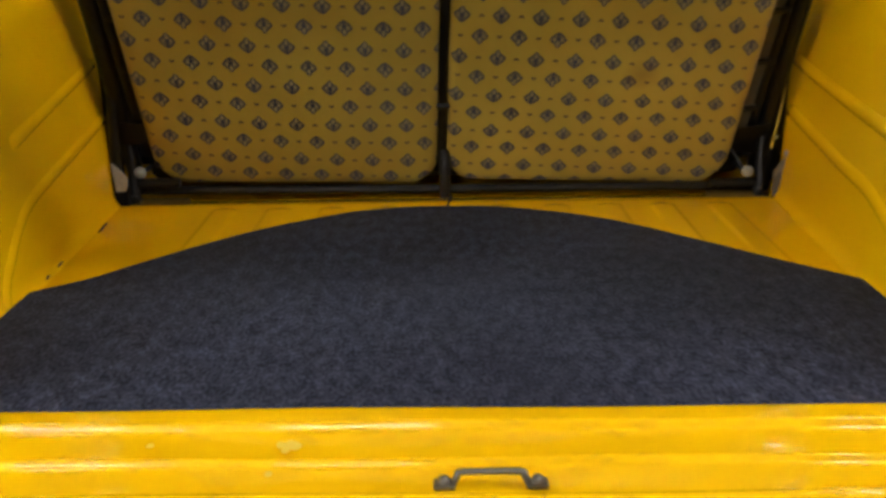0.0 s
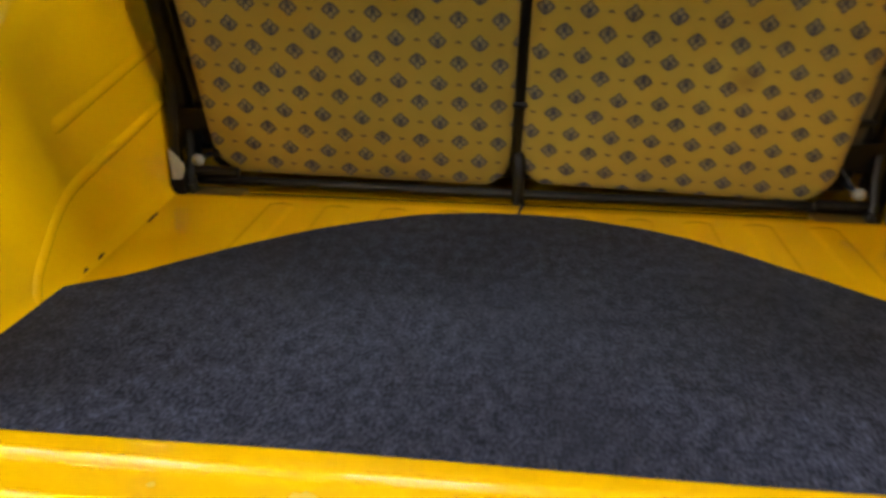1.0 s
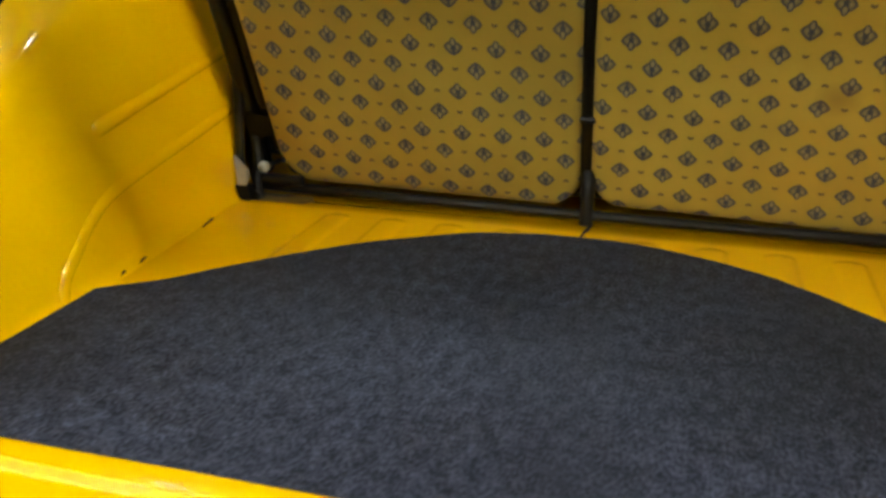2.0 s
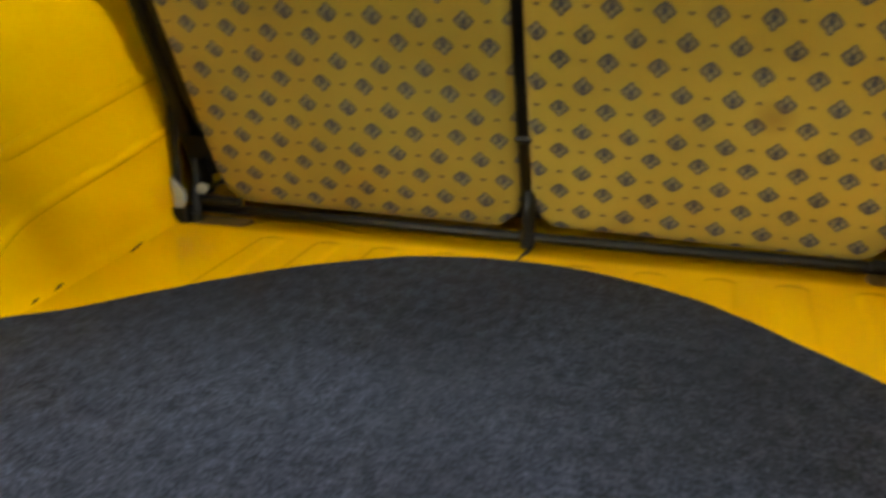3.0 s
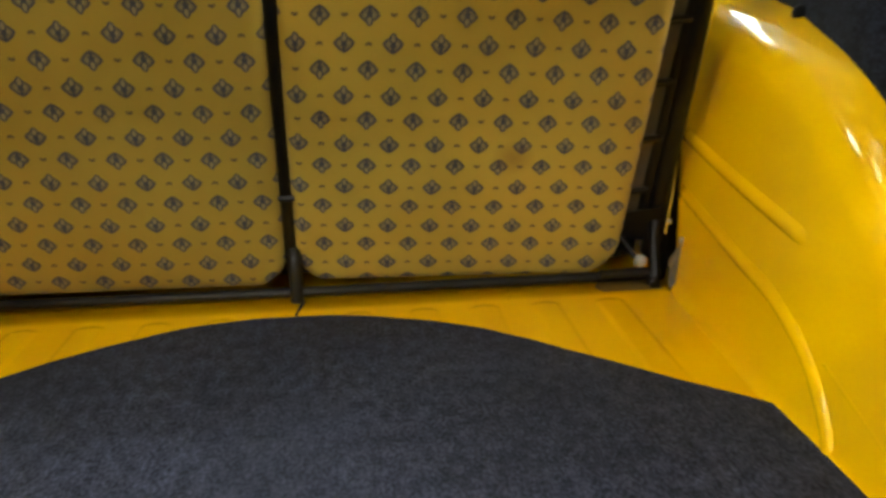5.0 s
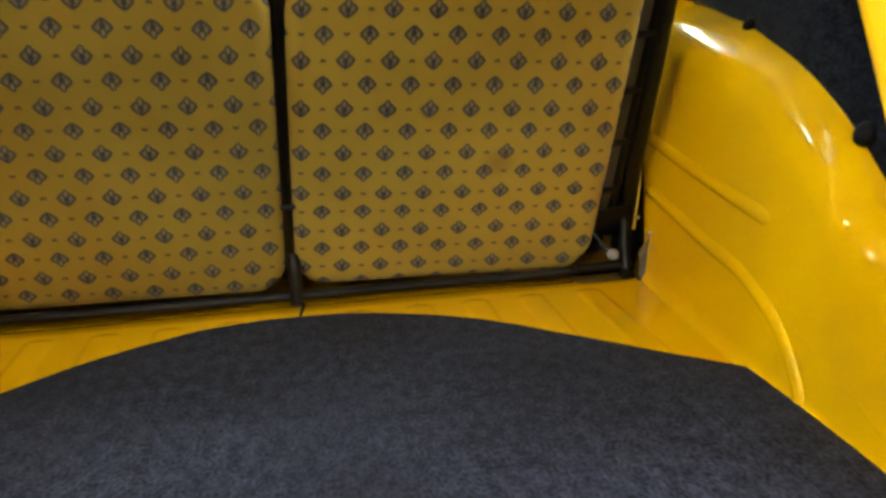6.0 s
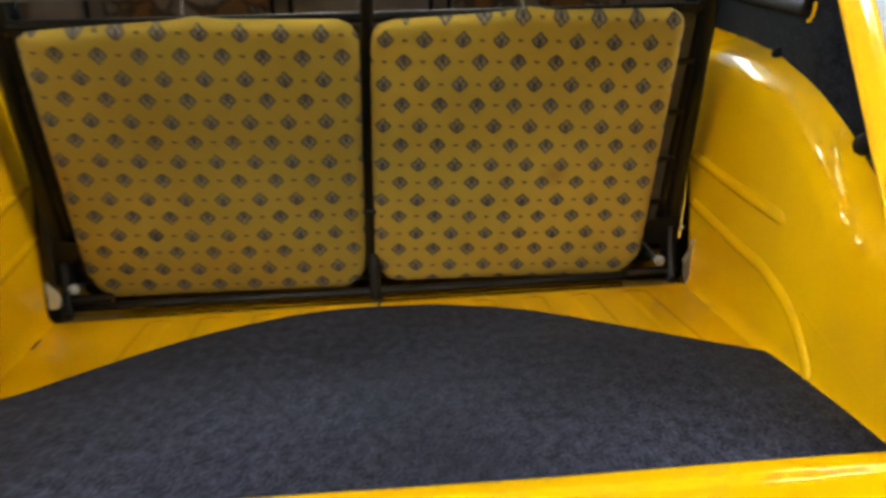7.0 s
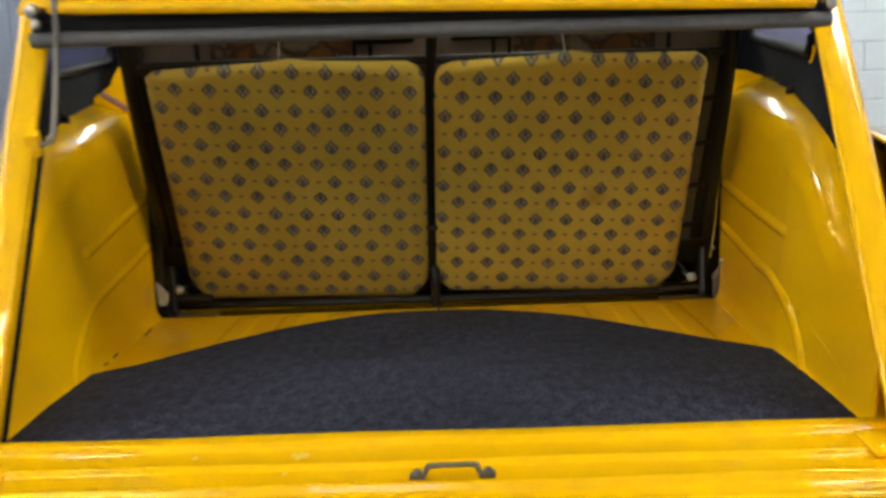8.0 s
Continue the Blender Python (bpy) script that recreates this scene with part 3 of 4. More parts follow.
car_part("sill", extrude_x(SILL, -0.575, 0.525, 0.0006, 40, -0.004), PAINT, "dented yellow boot sill with stepped ridges", angle=50)
for sx, sy, wide in ((-0.503, 0.625, 0.060), (0.474, 0.630, 0.062)):
    bm = box(sx, sy, 0.0005, wide, 0.056, 0.006, 0.0022, 2, (3.5, 0, 2))
    block = car_part("corner_gusset", bm, PAINT, "thin yellow corner plate")
    for dx in (-0.020, 0.006):
        car_part("rivet", disc((sx + dx, sy - 0.015, 0.0016), (0, -0.2, 1), 0.0035, 0.002, 10), PAINT, parent=block)

# striker handle
HX, HY, HZ = 0.006, 0.590, -0.005
striker = car_part("latch_striker", tube(smooth_path([(HX - 0.030, HY, HZ + 0.002), (HX - 0.026, HY + 0.001, HZ + 0.009), (HX - 0.0235, HY + 0.002, HZ + 0.0118), (HX, HY + 0.002, HZ + 0.0122),
                   (HX + 0.0235, HY + 0.002, HZ + 0.0118), (HX + 0.026, HY + 0.001, HZ + 0.009), (HX + 0.030, HY, HZ + 0.002)], 4), 0.0028, 10), STEEL, "dull grey steel latch loop on the sill")
for s in (-1, 1):
    foot = car_part("foot", box(HX + s * 0.036, HY, HZ + 0.002, 0.017, 0.012, 0.004, 0.0015), STEEL, parent=striker)
    car_part("bolt", disc((HX + s * 0.0365, HY, HZ + 0.003), (0, 0, 1), 0.005, 0.006, 8), STEEL, parent=striker)

# pillars beside the opening, leaning forward


def pillar(side, inner):
    prof = [(0.012, 0.016), (0.006, 0.006), (0.0008, -0.001), (0.0012, -0.0045), (0.004, -0.0066), (0.008, -0.0068), (0.018, -0.0072), (0.024, -0.0066), (0.027, -0.0058), (0.031, -0.0056), (0.036, -0.0044), (0.0405, -0.0012), (0.044, 0.004), (0.047, 0.012), (0.050, 0.03), (0.056, 0.12)]
    prof = prof[:-1] if side > 0 else prof
    rows = []
    for i in range(13):
        z = -0.25 + 0.85 * i / 12
        x = inner(z)
        base, rake, spread = (0.634, 0.500, 1 + 0.35 * (0.42 - z)) if side > 0 else (0.68, 0.41, 1.0)
        y = base + rake * z if z > 0 else base + rake * z * 0.4
        rows.append([(x + side * dx * spread, y + dy, z) for dx, dy in prof])
    ob = car_part("pillar", sheet(rows, (side * 0.003, 0.004, 0)), PAINT, "yellow steel pillar beside the boot opening", angle=75)
    if side < 0:
        seal = [Vector((inner(z) - 0.001, 0.70 + 0.41 * z, z)) for z in np.linspace(0.0, 0.45, 10)]
        car_part("weatherstrip", tube(seal, 0.0036, 8), RUBBER, "black rubber weatherstrip", parent=ob)
    return ob


pillar(1, lambda z: 0.4738 - 0.0098 * z)
pillar(-1, lambda z: -0.5155 + 0.055 * z)

# rear wings outside the pillars
for side in (1, -1):
    rows = []
    for i in range(25):
        y = 0.62 + 1.2 * i / 24
        top = 0.12 + 0.24 * max(0.0, 1 - ((y - 1.25) / 0.62) ** 2) ** 0.5
        x = MID + side * (trim_x(y) + 0.015)
        rows.append([(x + side * 0.20 * math.sin(a), y, -0.2 + (top + 0.2) * math.cos(a)) for a in np.linspace(0, math.pi / 2, 10)])
    car_part("rear_wing", sheet(rows, (0, 0, -0.004)), PAINT, "yellow rounded rear wing", angle=60)

# hinge rail, boot lid, stay and bumper
SLOPE, LID_SLOPE = -0.0145, -0.032


def rail_z(x):
    return 0.4768 + SLOPE * x


prof = [(0.857 + 0.0115 * math.copysign(abs(math.cos(a)) ** 0.8, math.cos(a)), -0.0110 + 0.0095 * math.copysign(abs(math.sin(a)) ** 0.9, math.sin(a)))
        for a in (2 * math.pi * k / 20 for k in range(20))]
rail = bmesh.new()
hoops = [[rail.verts.new((x, y, rail_z(x) + z)) for y, z in prof] for x in np.linspace(-0.5025, 0.4885, 24)]
for a, b in zip(hoops, hoops[1:]):
    for k in range(20):
        rail.faces.new((a[k], a[(k + 1) % 20], b[(k + 1) % 20], b[k]))
rail.faces.new(hoops[0])
rail.faces.new(hoops[-1])
rail = car_part("hinge_rail", rail, GREY, "weathered grey hinge rail across the opening")
car_part("rubber_strip", box(-0.012, 0.868, rail_z(-0.012) + 0.006, 0.985, 0.020, 0.026, 0.005, 2, (0, -math.degrees(math.atan(SLOPE)), 0)), RUBBER, "black rubber strip above the rail", parent=rail)
for hx, hz, nx, nz in ((-0.4965, 0.508, -0.4925, 0.491), (0.486, 0.4775, 0.483, 0.4625)):
    if hx > 0:
        car_part("rubber_mount", box(hx - 0.022, 0.862, hz - 0.010, 0.056, 0.014, 0.030, 0.006, 2, (0, 8, 0)), RUBBER, "black rubber mount", parent=rail)
    else:
        car_part("rubber_mount", box(hx + 0.022, 0.868, hz - 0.014, 0.040, 0.014, 0.040, 0.006, 2), RUBBER, "black rubber mount", parent=rail)
    car_part("hinge_bolt", disc((hx, 0.858, hz), (0.0, -1, -0.1), 0.0100 if hx < 0 else 0.0085, 0.016, 6, 0.1), CHROME, "shiny worn hinge bolt", parent=rail, angle=15)
    if hx < 0:
        car_part("nut", disc((nx, 0.852, nz), (0.2, -1, 0.1), 0.0080, 0.012, 6, 0.1), CHROME, parent=rail, angle=15)

lid_rows = []
for i in range(15):
    k = i / 14
    y, z = 0.850 - 0.10 * k - 0.04 * math.sin(k * math.pi), 0.4915 + 0.52 * k
    lid_rows.append([(x, y + 0.03 * (abs(x) / 0.5) ** 4, z + LID_SLOPE * x * (1 - k)) for x in np.linspace(-0.478, 0.470, 21)])
lid = car_part("boot_lid", sheet(lid_rows, (0, 0.02, 0.004)), PAINT, "raised yellow boot lid")
lip = tube([(x, 0.844, 0.4955 + LID_SLOPE * x) for x in np.linspace(-0.474, 0.466, 12)], 0.009, 10)
car_part("rolled_edge", lip, PAINT, parent=lid)

stay = smooth_path([(-0.440, 0.79, 0.75), (-0.4605, 0.835, 0.52), (-0.4705, 0.842, 0.44), (-0.4740, 0.826, 0.365), (-0.478, 0.823, 0.350), (-0.487, 0.822, 0.344), (-0.496, 0.823, 0.348)], 6)
stay = car_part("lid_stay", tube(stay, 0.0036, 10), STEEL, "grey bent wire stay hooked into the pillar")
car_part("stay_bracket", box(-0.500, 0.824, 0.345, 0.016, 0.022, 0.030, 0.004, 2, (20, 0, 10)), PAINT, parent=stay)

bumper = car_part("bumper", box(MID, 0.470, -0.0250, 1.52, 0.085, 0.05, 0.02, 4), RUBBER, "black rubber bumper below the sill")
for x in (-0.42, 0.37):
    car_part("bumper_arm", box(x, 0.52, -0.075, 0.05, 0.07, 0.06, 0.006, 2), STEEL, parent=bumper)

# roof, rear panel, front end and floor of the cabin close the body
roll = bmesh.new()
hoops = []
for x in np.linspace(-0.70, 0.65, 28):
    r = 0.058 + 0.006 * noise.noise(Vector((x * 9, 0, 2)))
    hoops.append([roll.verts.new((x, 1.275 + (r + 0.003 * math.sin(3 * a)) * math.cos(a), 1.035 + (r + 0.004 * math.sin(2 * a + x * 5)) * math.sin(a))) for a in (2 * math.pi * q / 20 for q in range(20))])
for a, b in zip(hoops, hoops[1:]):
    for q in range(20):
        roll.faces.new((a[q], a[(q + 1) % 20], b[(q + 1) % 20], b[q]))
roll.faces.new(hoops[0])
roll.faces.new(hoops[-1])
car_part("rolled_roof", roll, SLATE, "dark cloth roof rolled open over the rear window", angle=60)
for a, b in ((-0.80, -0.70), (0.65, 0.76)):
    car_part("roof_side", sheet([[(x, y, z) for x in np.linspace(a, b, 4)] for y, z in ((1.25, 0.98), (1.6, 1.06), (2.0, 1.10), (2.30, 1.09))], (0, 0, 0.015)), SLATE, "dark roof side rail", angle=60)


def tail(x, k):
    """A point of the sloping tail between the hinge rail and the roof."""
    return Vector((x, 0.885 + 0.365 * k, 0.503 + 0.477 * k + SLOPE * x * (1 - k) + 0.02 * k * (1 - (x / 0.72) ** 2)))


REAR_PANE = (-0.47, 0.42, 0.10, 0.88)
xa, xb, ka, kb = REAR_PANE
for name, xs, ks in (("tail_panel", (-0.532, 0.512), (0.0, ka)), ("roof_rail", (-0.68, 0.62), (kb, 1.0)), ("tail_post", (-0.66, xa), (ka, kb)), ("tail_post", (xb, 0.61), (ka, kb))):
    car_part(name, sheet([[tail(x, k) for x in np.linspace(*xs, 7)] for k in np.linspace(*ks, 5)], (0, 0.010, -0.006)), PAINT, "yellow body panel round the rear window")
ring = [tail(x, k) for x, k in [(v.x, v.y) for v in rounded_loop([(xa, ka), (xb, ka), (xb, kb), (xa, kb)], [0.05, 0.05, 0.05, 0.05], 5)]]
rear_window = car_part("rear_window_seal", tube(ring + ring[:1], 0.012, 10), RUBBER, "black rubber rear window seal")
pane = car_part("pane", sheet([[tail(x, k) for x in np.linspace(xa, xb, 7)] for k in np.linspace(ka, kb, 5)], (0, 0.004, 0)), CLEAR, "clear rear window pane", parent=rear_window)
pane.visible_shadow = False
for name, xs in (("windscreen_post", (-0.74, -0.66)), ("windscreen_post", (0.61, 0.69))):
    car_part(name, sheet([[(x, 2.93 - 0.62 * k, 0.52 + 0.57 * k) for x in np.linspace(*xs, 3)] for k in (0, 0.5, 1)], (0, 0.02, 0)), SLATE, "dark windscreen post")
screen = car_part("windscreen", sheet([[(x, 2.93 - 0.62 * k, 0.52 + 0.58 * k) for x in (-0.66, 0.0, 0.61)] for k in (0, 0.5, 1)], (0, 0.004, 0)), CLEAR, "clear flat windscreen")
screen.visible_shadow = False
car_part("cabin_floor", box(-0.026, 2.35, -0.30, 1.5, 1.4, 0.02), SLATE, "dark cabin floor mat")
car_part("heel_board", box(-0.026, 1.72, -0.17, 1.4, 0.02, 0.26), SLATE, "dark board under the rear seat")
car_part("bulkhead", box(-0.026, 2.93, 0.03, 1.5, 0.03, 0.98), SLATE, "dark front bulkhead")
for side in (-1, 1):
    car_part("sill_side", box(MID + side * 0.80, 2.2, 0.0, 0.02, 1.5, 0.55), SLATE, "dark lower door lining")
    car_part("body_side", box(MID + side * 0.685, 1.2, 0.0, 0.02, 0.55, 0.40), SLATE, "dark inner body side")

# wheels and bonnet carry and close the body
for wx in (MID - 0.66, MID + 0.66):
    for wy in (1.22, 3.45):
        rings = [(0.17, -0.055), (0.20, -0.068), (0.25, -0.070), (0.283, -0.055), (0.290, -0.03), (0.290, 0.03), (0.283, 0.055), (0.25, 0.070), (0.20, 0.068), (0.17, 0.055)]
        bm = bmesh.new()
        loops = [[bm.verts.new((wx + dx, wy + rad * math.cos(a), GROUND + 0.29 + rad * math.sin(a))) for a in (2 * math.pi * q / 36 for q in range(36))] for rad, dx in rings]
        for la, lb in zip(loops, loops[1:] + loops[:1]):
            for q in range(36):
                bm.faces.new((la[q], la[(q + 1) % 36], lb[(q + 1) % 36], lb[q]))
        wheel = car_part("wheel", bm, RUBBER, "black rubber tyre on a pale steel rim")
        car_part("rim", disc((wx, wy, GROUND + 0.29), (1 if wx > 0 else -1, 0, 0), 0.172, 0.04, 28, 0.4), SHEET, "pale grey steel rim", parent=wheel)
hood = [[(x, 2.95 + 0.85 * k, 0.50 - 0.10 * k - 0.30 * max(0.0, k - 0.7) ** 1.3 - 0.16 * (abs(x - MID) / 0.62) ** 2.5) for x in np.linspace(MID - 0.60, MID + 0.60, 13)] for k in np.linspace(0, 1, 9)]
car_part("bonnet", sheet(hood, (0, 0, -0.01)), PAINT, "yellow rounded bonnet", angle=60)
car_part("nose", box(MID, 3.72, -0.02, 0.80, 0.10, 0.50, 0.04, 3), PAINT, "yellow rounded nose")
for side in (-1, 1):
    car_part("front_side", box(MID + side * 0.54, 3.35, 0.0, 0.03, 0.80, 0.44, 0.01, 2), PAINT, "yellow front side panel")
    car_part("door_skin", box(MID + side * 0.745, 2.33, 0.10, 0.03, 1.18, 0.78, 0.012, 2), PAINT, "yellow door skin")

# marks on the floor
for (mx, my, l, a) in ((-0.538, 1.240, 0.020, 62), (-0.538, 1.082, 0.017, 66), (-0.535, 1.040, 0.009, 70)):
    mark = box(0, 0, 0, l, 0.0045, 0.0012, 0.0005, 1, (0, -28, a))
    car_part("rust_crack", shift(mark, (mx + 0.004, my, -0.0015)), RUST, "brown rust crack in the floor seam")
car_part("drain_slot", box(-0.020, 1.372, -0.0075, 0.005, 0.065, 0.005, 0.0015, 1, (0, 0, -6)), SLATE, "narrow dark slot in the floor")
for (mx, my, mz, s) in ((-0.159, 0.636, 0.0042, 0.013), (-0.273, 0.639, 0.0044, 0.004), (-0.171, 0.606, -0.0030, 0.004)):
    bm = bmesh.new()
    bmesh.ops.create_circle(bm, cap_ends=True, segments=14, radius=s)
    for v in bm.verts:
        v.co *= 0.75 + 0.6 * noise.noise(v.co * 120 + Vector((mx * 70, 1, 0)))
    car_part("touch_up", shift(bm, (mx, my, mz)), TOUCH, "paler yellow touched-up spot of paint")

# ---- boot carpet ----


CARPET_EDGE = [(-0.530, 0.992), (-0.515, 1.004), (-0.477, 1.032), (-0.435, 1.080), (-0.371, 1.151), (-0.30, 1.218), (-0.23, 1.266), (-0.17, 1.300), (-0.10, 1.320), (-0.02, 1.325), (0.06, 1.317),
               (0.115, 1.298), (0.16, 1.279), (0.20, 1.256), (0.226, 1.239), (0.245, 1.222), (0.262, 1.209), (0.30, 1.170), (0.34, 1.132), (0.41, 1.062), (0.465, 1.012), (0.479, 0.998)]


def carpet():
    bm = bmesh.new()
    loop = []
    for i in range(81):
        x = -0.530 + 1.009 * i / 80
        loop.append((x, ease(CARPET_EDGE, x) + 0.0016 * noise.noise(Vector((x * 22, 3, 0)))))
    loop += [(0.481, 0.94), (0.480, 0.88), (0.478, 0.80), (0.474, 0.72), (0.472, 0.690), (-0.523, 0.690), (-0.526, 0.76), (-0.533, 0.85), (-0.541, 0.95), (-0.538, 0.99)]
    vs = [bm.verts.new((x, y, 0.0)) for x, y in loop]
    face = bm.faces.new(vs)
    low = bmesh.ops.extrude_face_region(bm, geom=[face])
    bmesh.ops.translate(bm, vec=(0, 0, -0.006), verts=[g for g in low["geom"] if isinstance(g, bmesh.types.BMVert)])
    rim = [e for e in bm.edges if len(e.link_faces) == 2 and e.verts[0].co.z > -0.001 and e.verts[1].co.z > -0.001]
    bmesh.ops.bevel(bm, geom=rim, offset=0.002, segments=2, profile=0.5, affect="EDGES")
    return bm


tagged(new("boot_carpet", finish("boot_carpet", carpet(), CARPET)), "dark blue-grey felt boot mat with a curved front edge", "carpet")

# ---- rear seat back: black tube frame with two cloth covers ----
seat = thing("rear_seat_back", "black tubular rear seat back with two patterned mustard cloth covers", "car seat", (MID, 1.46, -0.006))
AT = Vector((MID, 1.46, -0.006))


def seat_part(name, bm, mat, label="", parent=None, angle=40.0):
    bmesh.ops.translate(bm, vec=-AT, verts=bm.verts)
    return part(name, bm, mat, parent or seat, label, True, angle)


def lean(z):
    return 1.468 - 0.5 * z


def cover(centre, origin_z, roll, yaw, mat, widths, flare, ends, tab, droop, feet, corners):
    """A cloth cover in its own plane: x across, y up the slope, z towards the boot; a soft rounded slab, with a peak where the cord pulls."""
    low, length = ends[0], ends[1] - ends[0]
    nx, ny = 40, 44

    def outline(y, side):
        rb, rt = feet[side], corners[side]
        half = widths[side]
        if y < rb:
            half += (rb**2 - (rb - y) ** 2) ** 0.5 - rb
        elif y > length - rt:
            half += max(0.0, rt**2 - (y - length + rt) ** 2) ** 0.5 - rt
        return half + flare[side] * y / length

    bm = bmesh.new()
    grid = []
    for j in range(ny + 1):
        t = j / ny
        y = length * (t - 0.09 * math.sin(2 * math.pi * t) * 0.9)
        yc = min(max(y, 0.0005), length - 0.0005)
        halves = outline(yc, 0), outline(yc, 1)
        row = []
        for i in range(nx + 1):
            s = -1 + 2 * i / nx
            s = math.sin(s * math.pi / 2) * 0.5 + s * 0.5
            half = halves[s > 0]
            x = s * half
            edge = min(half - abs(x), y, length - y) / 0.018
            bulge = 0.010 * (1 - (1 - min(max(edge, 0), 1)) ** 2) ** 0.5
            pull = tab * math.exp(-(x / 0.022) ** 2) * max(0.0, (y - length + 0.08) / 0.08) ** 2
            pull -= droop * max(0.0, -s) ** 1.3 * max(0.0, y / length - 0.6) / 0.4
            dent = 0.0035 * noise.noise(Vector((x * 6 + centre * 9, y * 6, 1))) + 0.0015 * noise.noise(Vector((x * 25, y * 25, 4)))
            sag = 0.006 * math.cos(s * 1.4) * math.sin(math.pi * min(max(y / length, 0), 1))
            row.append(bm.verts.new((x, low + y + pull, bulge + (dent + sag) * min(max(edge, 0), 1))))
        grid.append(row)
    for a, b in zip(grid, grid[1:]):
        for i in range(nx):
            bm.faces.new((a[i], a[i + 1], b[i + 1], b[i]))
    rim = grid[0] + [r[-1] for r in grid[1:]] + grid[-1][-2::-1] + [r[0] for r in grid[-2:0:-1]]
    back = [bm.verts.new((v.co.x * 0.99, v.co.y, -0.008)) for v in rim]
    for k in range(len(rim)):
        n = (k + 1) % len(rim)
        bm.faces.new((rim[k], back[k], back[n], rim[n]))
    bm.faces.new(back)
    ob = part("backrest_cover", bm, mat, seat, "mustard cloth cover printed with slate-grey lozenges", True, 60)
    slope = Vector((0, -0.4472, 0.8944))
    m = Matrix((Vector((1, 0, 0)), slope, Vector((0, -0.8944, -0.4472)))).transposed().to_4x4()
    turn = Matrix.Rotation(radians(yaw), 4, "Z")
    ob.matrix_local = Matrix.Translation(Vector((centre, 1.4565 - 0.5 * origin_z, origin_z)) - AT) @ turn @ m @ Matrix.Rotation(radians(roll), 4, "Z")
    return ob


# same cloth twice: left ground darker, right lighter, for the light each cover gets
LEFT_PRINT = print_material("print_cloth_a", (2.874, 17.139, 0.322, 0.286, 1.202, -0.53), (-0.772, 1.167, 27.465, -0.947, -0.464, 1.566), -1.0, 0.96)
RIGHT_PRINT = print_material("print_cloth_b", (3.361, 17.046, 0.147, 0.533, 1.986, -0.99), (-1.118, 0.815, 28.515, 1.334, 0.517, 0.11), 1.0, 1.15, (0.057, 0.230))
cover(-0.2705, 0.006, -1.5, 1.2, LEFT_PRINT, (0.2385, 0.2290), (0.005, -0.001), (0.001, 0.501), 0.004, 0.014, (0.060, 0.054), (0.018, 0.036))
cover(0.2130, 0.002, -1.5, -1.6, RIGHT_PRINT, (0.2405, 0.2285), (-0.009, 0.001), (0.001, 0.498), 0.006, 0.007, (0.055, 0.060), (0.040, 0.024))

# side tubes with a thinner rail along their inner side; height above the floor and distance from the middle line
OUTER = {1: [(0.02, 0.499), (0.10, 0.497), (0.18, 0.493), (0.28, 0.491), (0.40, 0.489), (0.50, 0.4865), (0.60, 0.484)],
         -1: [(0.02, -0.552), (0.12, -0.546), (0.21, -0.539), (0.29, -0.536), (0.40, -0.529), (0.50, -0.522), (0.60, -0.516)]}
INNER = {1: [(0.06, 0.474), (0.13, 0.4745), (0.28, 0.4775), (0.38, 0.4800), (0.47, 0.4815), (0.60, 0.480)],
         -1: [(0.06, -0.523), (0.12, -0.5215), (0.23, -0.5195), (0.34, -0.5155), (0.41, -0.5135), (0.50, -0.5105), (0.60, -0.507)]}
SLEEVE = {1: (0.408, 0.499, 0.0085), -1: (-0.461, -0.548, 0.0215)}
STUD = {1: (0.4630, 1.388, 0.0315), -1: (-0.5240, 1.400, 0.0400)}


def plate(outline, y, thick, lean_back=0.0):
    """A flat plate of an outline in x and z, facing the boot."""
    bm = bmesh.new()
    f = bm.faces.new([bm.verts.new((x, y - lean_back * z, z)) for x, z in outline])
    ex = bmesh.ops.extrude_face_region(bm, geom=[f])
    bmesh.ops.translate(bm, vec=(0, thick, 0), verts=[g for g in ex["geom"] if isinstance(g, bmesh.types.BMVert)])
    return bm


